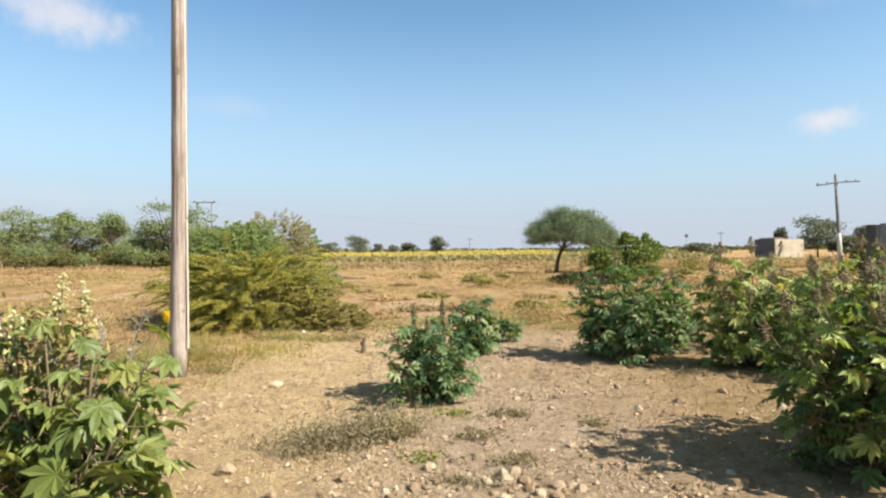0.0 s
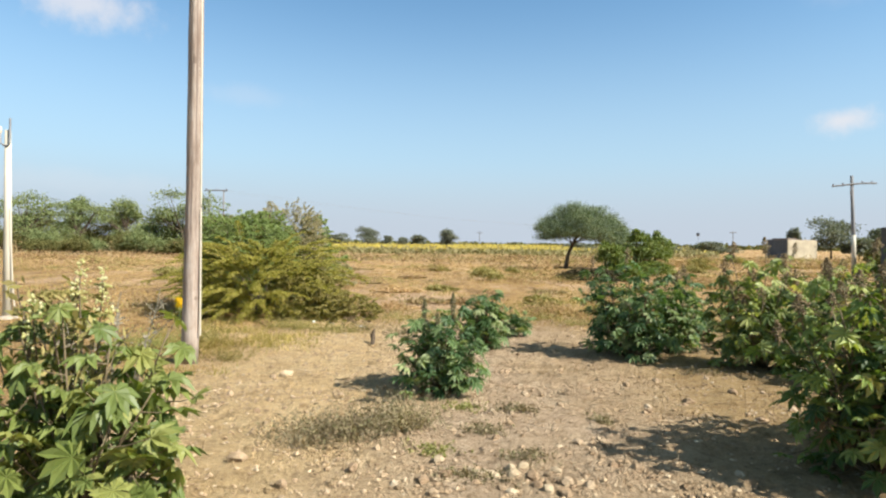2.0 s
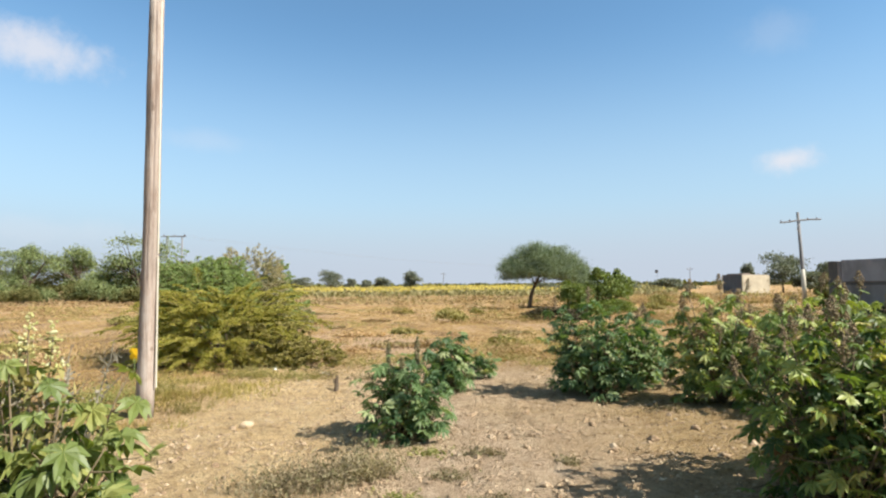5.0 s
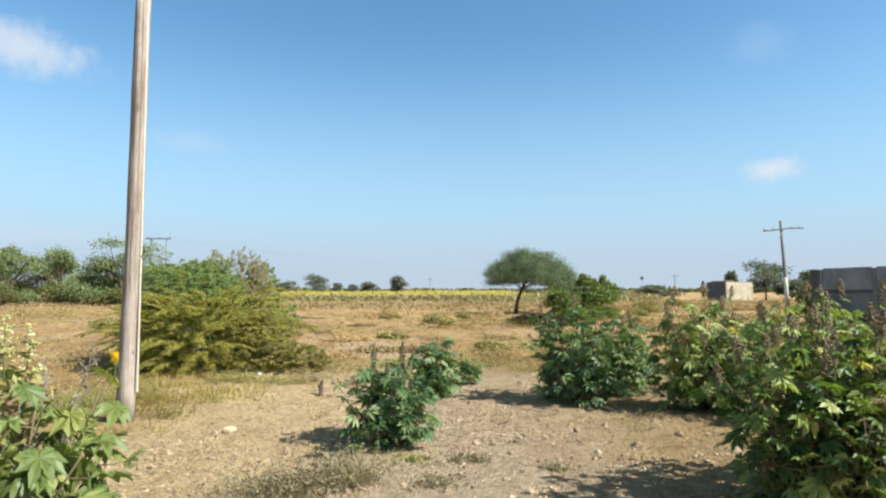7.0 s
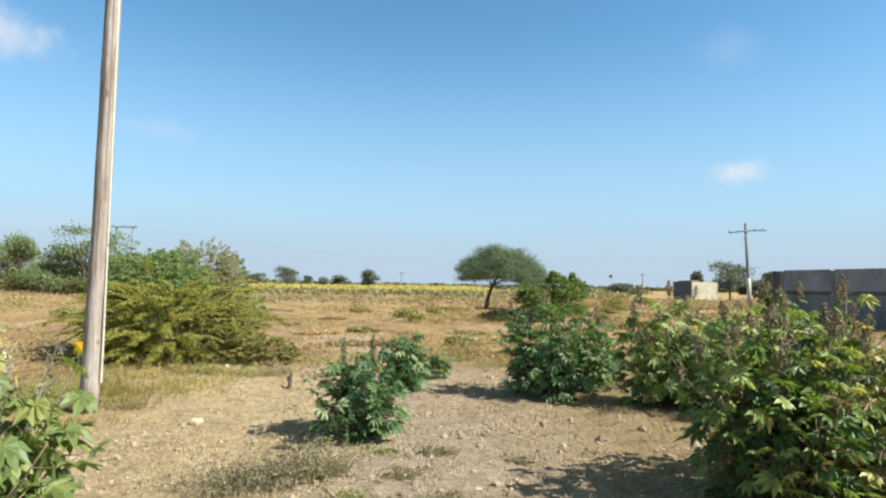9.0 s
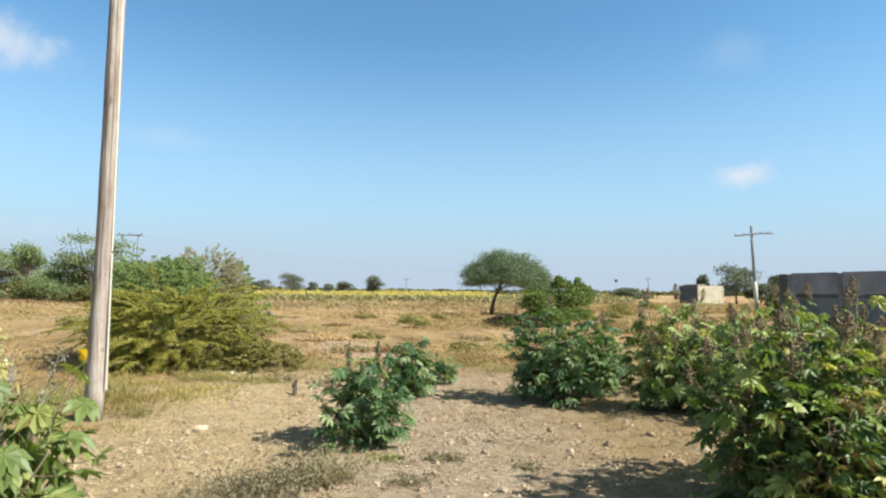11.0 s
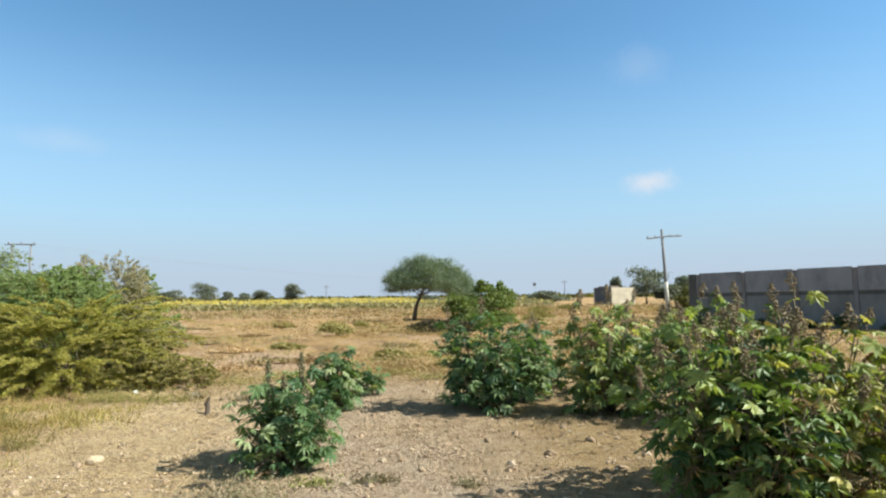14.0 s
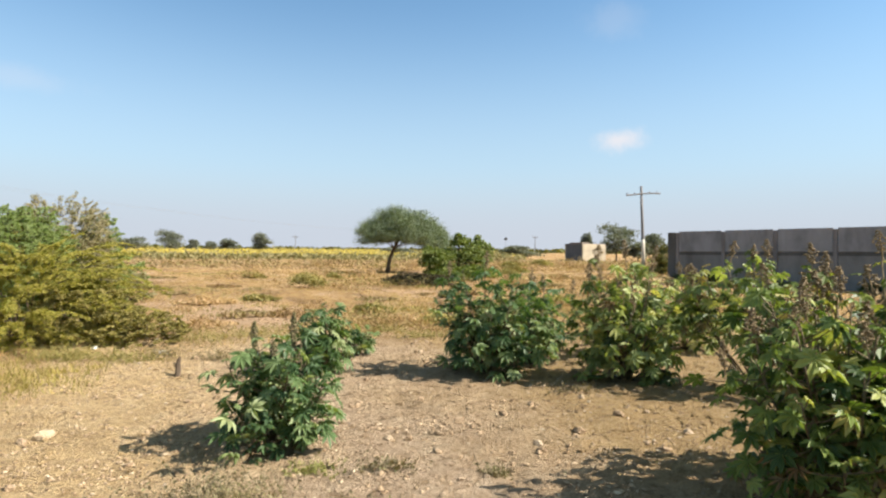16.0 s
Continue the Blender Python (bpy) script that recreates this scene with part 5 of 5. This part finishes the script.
# dull weeds along the sunflowers' edge
n = 16000
ang = r.uniform(-0.75, 0.72, n)
dist = 62 + 24 * r.random(n)
c = np.stack([np.tan(ang) * dist, dist, 0 * ang], 1)
lump = np.clip(0.55 + 1.2 * vnoise(c[:, 0], c[:, 1], 4.0, 2) + 0.8 * vnoise(c[:, 0], c[:, 1], 1.5, 1), 0.05, 1.3)
c[:, 2] = ground_z(c[:, 0], c[:, 1]) + r.random(n) * lump * (0.25 + 0.6 * (dist - 62) / 24)
u, v = leaf_axes(n, r, 0.45, 0.1, np.array([0, 0, 0.6]))
tagged(new("weed_strip", Geo().leaves(c, u, v).mesh("weed_strip", M_STRIPWEED)), "dull brown and olive weeds edging the sunflower field", "weeds", kind="stuff")
tagged(new("dry_scrub", scr.mesh("dry_scrub", M_SCRUB)), "low brown dry scrub scattered over the field", "scrub", kind="stuff")
tagged(new("olive_scrub", mo.mesh("olive_scrub", M_OLIVE)), "low olive scrub scattered over the field", "scrub", kind="stuff")


# ---- low weeds on the track ----
def weed(x, y, wide, deep, high, n, mat, seed, label, name="dead_weed"):
    r = np.random.default_rng(seed)
    px, py = x + r.normal(size=n) * wide / 4, y + r.normal(size=n) * deep / 4
    h = r.uniform(0.3, 1.0, n) * high
    b, s, t = blades(px, py, h, np.full(n, 0.006), r, 0.7)
    root = thing(name, on_ground(x, y), label, "weed", "track weeds")
    o = np.array(root.location)
    tagged(part("stalk", blade_mesh("weed_stalks", [(b - o, s, t - o)], mat), root), kind="stuff")
    f = Geo()
    m = n * 4
    i = r.integers(0, n, m)
    k = r.uniform(0.25, 1.0, (m, 1))
    c = b[i] * (1 - k) + t[i] * k - o + r.normal(size=(m, 3)) * 0.008
    u, v = leaf_axes(m, r, 0.03, 0.013)
    f.leaves(c, u, v)
    tagged(part("foliage", f.mesh("weed_leaves", mat), root), kind="stuff")


weed(-0.98, 5.0, 0.85, 0.6, 0.23, 620, M_DEADWEED, 1, "withered grey-brown creeping weed on the track")
weed(-0.5, 5.3, 0.62, 0.5, 0.32, 560, M_DEADWEED, 2, "withered grey-brown weed with small leaves")
weed(-0.14, 4.63, 0.34, 0.22, 0.07, 75, M_SPRIG, 3, "small fresh green weed on stony soil", "green_weed")
weed(0.1, 5.9, 0.36, 0.26, 0.09, 75, M_SPRIG, 4, "small fresh green weed on stony soil", "green_weed")
weed(0.62, 5.75, 0.4, 0.2, 0.09, 110, M_DEADWEED, 5, "small withered weed on stony soil")
weed(0.25, 5.15, 0.4, 0.25, 0.09, 110, M_DEADWEED, 6, "small withered weed on stony soil")
weed(1.35, 5.55, 0.22, 0.16, 0.1, 90, M_DEADWEED, 7, "small withered weed on stony soil")
weed(0.15, 4.15, 0.5, 0.25, 0.07, 120, M_DEADWEED, 8, "small withered weed on stony soil")
weed(0.55, 4.5, 0.4, 0.25, 0.07, 110, M_DEADWEED, 9, "small withered weed on stony soil")
weed(-1.9, 10.9, 0.9, 0.5, 0.22, 200, M_OLIVE, 11, "olive-green weed at the bush's edge", "green_weed")
weed(-3.0, 11.2, 0.9, 0.5, 0.26, 220, M_OLIVE, 12, "olive-green weed at the bush's edge", "green_weed")
weed(-3.9, 9.6, 0.9, 0.8, 0.35, 240, M_OLIVE, 13, "olive-green weed behind the pole", "green_weed")
weed(-4.5, 9.1, 1.1, 0.8, 0.34, 280, M_SPRIG, 16, "yellow-green weeds behind the wooden pole", "green_weed")
weed(-4.2, 8.1, 0.7, 0.5, 0.26, 180, M_SPRIG, 17, "yellow-green weeds at the wooden pole's foot", "green_weed")
weed(-3.05, 8.4, 0.6, 0.5, 0.2, 160, M_OLIVE, 18, "olive-green weed at the wooden pole's foot", "green_weed")
weed(-2.3, 11.2, 0.6, 0.3, 0.2, 120, M_OLIVE, 19, "olive-green weed at the track's edge", "green_weed")
weed(-0.9, 11.0, 0.5, 0.3, 0.24, 120, M_DEADWEED, 20, "withered weed at the track's edge")
weed(2.6, 12.4, 1.2, 0.5, 0.2, 200, M_OLIVE, 21, "olive-green weed at the field's edge", "green_weed")
weed(-1.2, 12.6, 1.4, 0.8, 0.28, 260, M_OLIVE, 22, "olive-green weeds between bush and track", "green_weed")
weed(-0.3, 13.1, 1.2, 0.6, 0.25, 200, M_OLIVE, 23, "olive-green weeds at the field's edge", "green_weed")
weed(-2.75, 11.3, 0.5, 0.3, 0.24, 110, M_OLIVE, 24, "tuft of olive-green weed at the track's edge", "green_weed")
weed(-1.65, 11.3, 0.4, 0.3, 0.2, 90, M_DEADWEED, 25, "withered tuft of weed at the track's edge")
weed(1.9, 13.2, 1.2, 0.5, 0.2, 200, M_OLIVE, 14, "olive-green weed at the field's edge", "green_weed")
weed(3.1, 7.7, 0.6, 0.3, 0.1, 90, M_DEADWEED, 15, "small withered weed on stony soil")


# ---- dead stub on the track ----
root = thing("dead_stub", on_ground(-1.3, 9.85, -0.02), "short dark brown dead stub standing on the track", "stub")
part("stalk", Geo().tube([(0, 0, 0), (0.015, 0, 0.08), (0.01, 0.01, 0.17), (0.03, 0.01, 0.25)], [0.04, 0.034, 0.03, 0.018], 7).mesh("stub_stalk", M_BARK), root)
part("shoot", Geo().tube([(0.01, 0, 0.1), (-0.03, 0.01, 0.15), (-0.035, 0.01, 0.19)], [0.016, 0.013, 0.008], 5).mesh("stub_shoot", M_TWIG), root)


# ---- yellow flower by the pole ----
root = thing("yellow_flower", on_ground(-4.95, 11.0), "single bright yellow flower on a green stem", "flower")
stem = part("stem", Geo().tube([(0, 0, 0), (0.01, 0, 0.25), (0, 0, 0.42)], [0.008, 0.006, 0.004], 5).mesh("stem", M_THORN_G), root)
r = np.random.default_rng(4)
for j in range(5):
    cc = np.array([r.normal() * 0.06, r.normal() * 0.05, 0.45 + r.normal() * 0.03])
    a = np.linspace(0, 6.283, 9)[:-1]
    d = np.stack([np.cos(a), 0.25 + 0 * a, np.sin(a)], 1)
    pet = Geo().leaves(cc + d * 0.03, d * 0.035, np.stack([-np.sin(a), 0 * a, np.cos(a)], 1) * 0.02)
    part("blossom", pet.mesh("blossom", M_YFLOWER), stem, "bright yellow petals")


# ---- litter ----
def scrap(x, y, s, seed):
    rr = random.Random(seed)
    bm = bmesh.new()
    bmesh.ops.create_icosphere(bm, subdivisions=2, radius=1)
    for v in bm.verts:
        v.co = Vector((v.co.x * s * rr.uniform(0.7, 1.2), v.co.y * s * 0.7 * rr.uniform(0.7, 1.2), max(0, v.co.z * s * 0.55 * rr.uniform(0.5, 1.2) + s * 0.25)))
    me = bpy.data.meshes.new("scrap")
    bm.to_mesh(me)
    bm.free()
    me.materials.append(M_PLASTIC)
    ob = new("plastic_scrap", me)
    ob.location = on_ground(x, y)
    tagged(ob, "crumpled white plastic scrap in the weeds", "litter", "plastic scraps")


scrap(-1.72, 11.6, 0.075, 1)
scrap(-2.75, 12.0, 0.055, 2)
scrap(-1.95, 12.6, 0.05, 3)


# ---- rocks ----
def rock_mesh(seed, mat):
    rr = random.Random(seed)
    bm = bmesh.new()
    bmesh.ops.create_icosphere(bm, subdivisions=2, radius=1)
    off = Vector((rr.uniform(0, 50), rr.uniform(0, 50), rr.uniform(0, 50)))
    for v in bm.verts:
        k = 1 + 0.45 * noise.noise(v.co * 1.1 + off) + 0.25 * noise.noise(v.co * 2.6 + off)
        v.co = Vector((v.co.x * k, v.co.y * k * 0.8, v.co.z * k * 0.7))
    for j in range(4):
        n = Vector((rr.gauss(0, 1), rr.gauss(0, 1), rr.gauss(0, 1))).normalized()
        for v in bm.verts:
            d = v.co.dot(n) - 0.62
            if d > 0:
                v.co -= n * d
    me = bpy.data.meshes.new("rock")
    bm.to_mesh(me)
    bm.free()
    me.materials.append(mat)
    return me


ROCKS = [rock_mesh(s, M_ROCK) for s in range(6)]
PALE_ROCKS = [rock_mesh(s + 10, M_PALEROCK) for s in range(6)]
rr = random.Random(8)


def rock(x, y, s, k, label="pale rough limestone lump lying on the track", meshes=ROCKS):
    ob = new("rock", meshes[k % 6])
    ob.matrix_basis = Matrix.Translation(on_ground(x, y, s * 0.08)) @ Euler((rr.uniform(-0.4, 0.4), rr.uniform(-0.4, 0.4), rr.uniform(0, 6.28))).to_matrix().to_4x4() @ Matrix.Scale(s, 4)
    tagged(ob, label, "rock", "track rocks")


for i, (px, py, s) in enumerate(((-1.99, 7.28, 0.1), (-0.58, 4.65, 0.04), (1.47, 6.82, 0.065), (1.89, 5.95, 0.045), (-1.55, 4.4, 0.075), (1.97, 6.97, 0.06), (0.93, 6.5, 0.045), (0.67, 7.78, 0.05), (1.93, 6.1, 0.05), (1.36, 7.82, 0.055), (2.42, 6.3, 0.06), (0.72, 7.9, 0.04), (1.06, 6.06, 0.045), (0.15, 4.3, 0.06), (0.55, 4.2, 0.06), (-0.7, 4.25, 0.05), (-0.2, 4.05, 0.05), (0.75, 4.05, 0.05), (1.0, 4.9, 0.05), (1.3, 4.35, 0.05), (-1.8, 5.6, 0.045), (-2.3, 6.3, 0.05), (-2.1, 7.1, 0.05), (-1.2, 11.0, 0.08), (-1.7, 11.1, 0.06), (0.95, 8.9, 0.045), (2.4, 7.3, 0.05), (3.0, 6.6, 0.055), (3.3, 6.0, 0.045), (1.5, 9.3, 0.05), (-1.0, 8.3, 0.04), (-1.1, 3.9, 0.05))):
    rock(px, py, s, i, meshes=PALE_ROCKS if i < 1 else ROCKS)
for i in range(26):
    rock(rr.gauss(0.45, 0.32), rr.gauss(4.15, 0.16), rr.uniform(0.02, 0.055), i, "pale grey stone in a stony patch of the track", PALE_ROCKS if i % 2 else ROCKS)
for i in range(190):
    py = 3.0 + 9.0 * rr.random() ** 1.3
    px = rr.uniform(-2.6, 3.6) * (0.5 + py / 14)
    rock(px, py, rr.uniform(0.014, 0.036) * rr.uniform(0.7, 1.5), i, "small pale stone half sunk in the soil")

# gravel
r = np.random.default_rng(23)
n = 72000
py = -2.0 + 14.5 * r.random(n) ** 1.1
px = r.uniform(-3.4, 5.4, n) * np.clip(0.45 + py / 12, 0.6, 2)
keep = r.random(n) < (1 - 0.9 * wildness(px, py)) * np.clip(0.42 + 1.5 * vnoise(px, py, 0.55, 1) + 1.0 * vnoise(px, py, 0.2, 3), 0.2, 1)
px, py = px[keep], py[keep]
n = len(px)
s = 0.005 + 0.013 * r.random(n) ** 2 + 0.02 * r.random(n) ** 14
o = np.array([(1, 0, 0), (-1, 0, 0), (0, 1, 0), (0, -1, 0), (0, 0, 0.8), (0, 0, -0.6)])
tri = np.array([(0, 2, 4), (2, 1, 4), (1, 3, 4), (3, 0, 4), (2, 0, 5), (1, 2, 5), (3, 1, 5), (0, 3, 5)])
a = r.uniform(0, 6.283, n)
P = o[None] * np.array([1, 1, 0.7]) * r.uniform(0.6, 1.4, (n, 6, 1)) * s[:, None, None]
P = np.stack([P[..., 0] * np.cos(a)[:, None] - P[..., 1] * np.sin(a)[:, None], P[..., 0] * np.sin(a)[:, None] + P[..., 1] * np.cos(a)[:, None], P[..., 2]], -1)
P += np.stack([px, py, ground_z(px, py) + s * 0.3], 1)[:, None]
q = Geo()
q.v.append(P.reshape(-1, 3))
q.f = [tuple(f) for f in (np.arange(n)[:, None, None] * 6 + tri[None]).reshape(-1, 3).tolist()]
tagged(new("gravel", q.mesh("gravel", M_GRAVEL)), "loose pale gravel and clods on the track", "gravel", kind="stuff")

# clods of soil
n = 2600
py = 2.6 + 8.5 * r.random(n) ** 1.15
px = r.uniform(-2.4, 4.6, n) * np.clip(0.5 + py / 12, 0.6, 2)
keep = r.random(n) < (1 - wildness(px, py)) * np.clip(0.5 + 2.0 * vnoise(px, py, 0.8, 4), 0.1, 1)
clods = Geo()
ROUND = [np.array([tuple(v.co) for v in m.vertices]) for m in ROCKS]
TRIS = [tuple(p.vertices) for p in ROCKS[0].polygons]
for i, (x0, y0) in enumerate(zip(px[keep], py[keep])):
    s = 0.012 + 0.03 * r.random() ** 2.2
    a = r.uniform(0, 6.283)
    p = ROUND[i % 6] * np.array([1, 1, 0.75]) * s
    p = np.stack([p[:, 0] * math.cos(a) - p[:, 1] * math.sin(a), p[:, 0] * math.sin(a) + p[:, 1] * math.cos(a), p[:, 2]], 1)
    clods.add(p + np.array(on_ground(x0, y0, s * 0.15)), TRIS)
tagged(new("soil_clods", clods.mesh("soil_clods", M_SOIL)), "crumbly clods of dry soil on the track", "soil", kind="stuff")
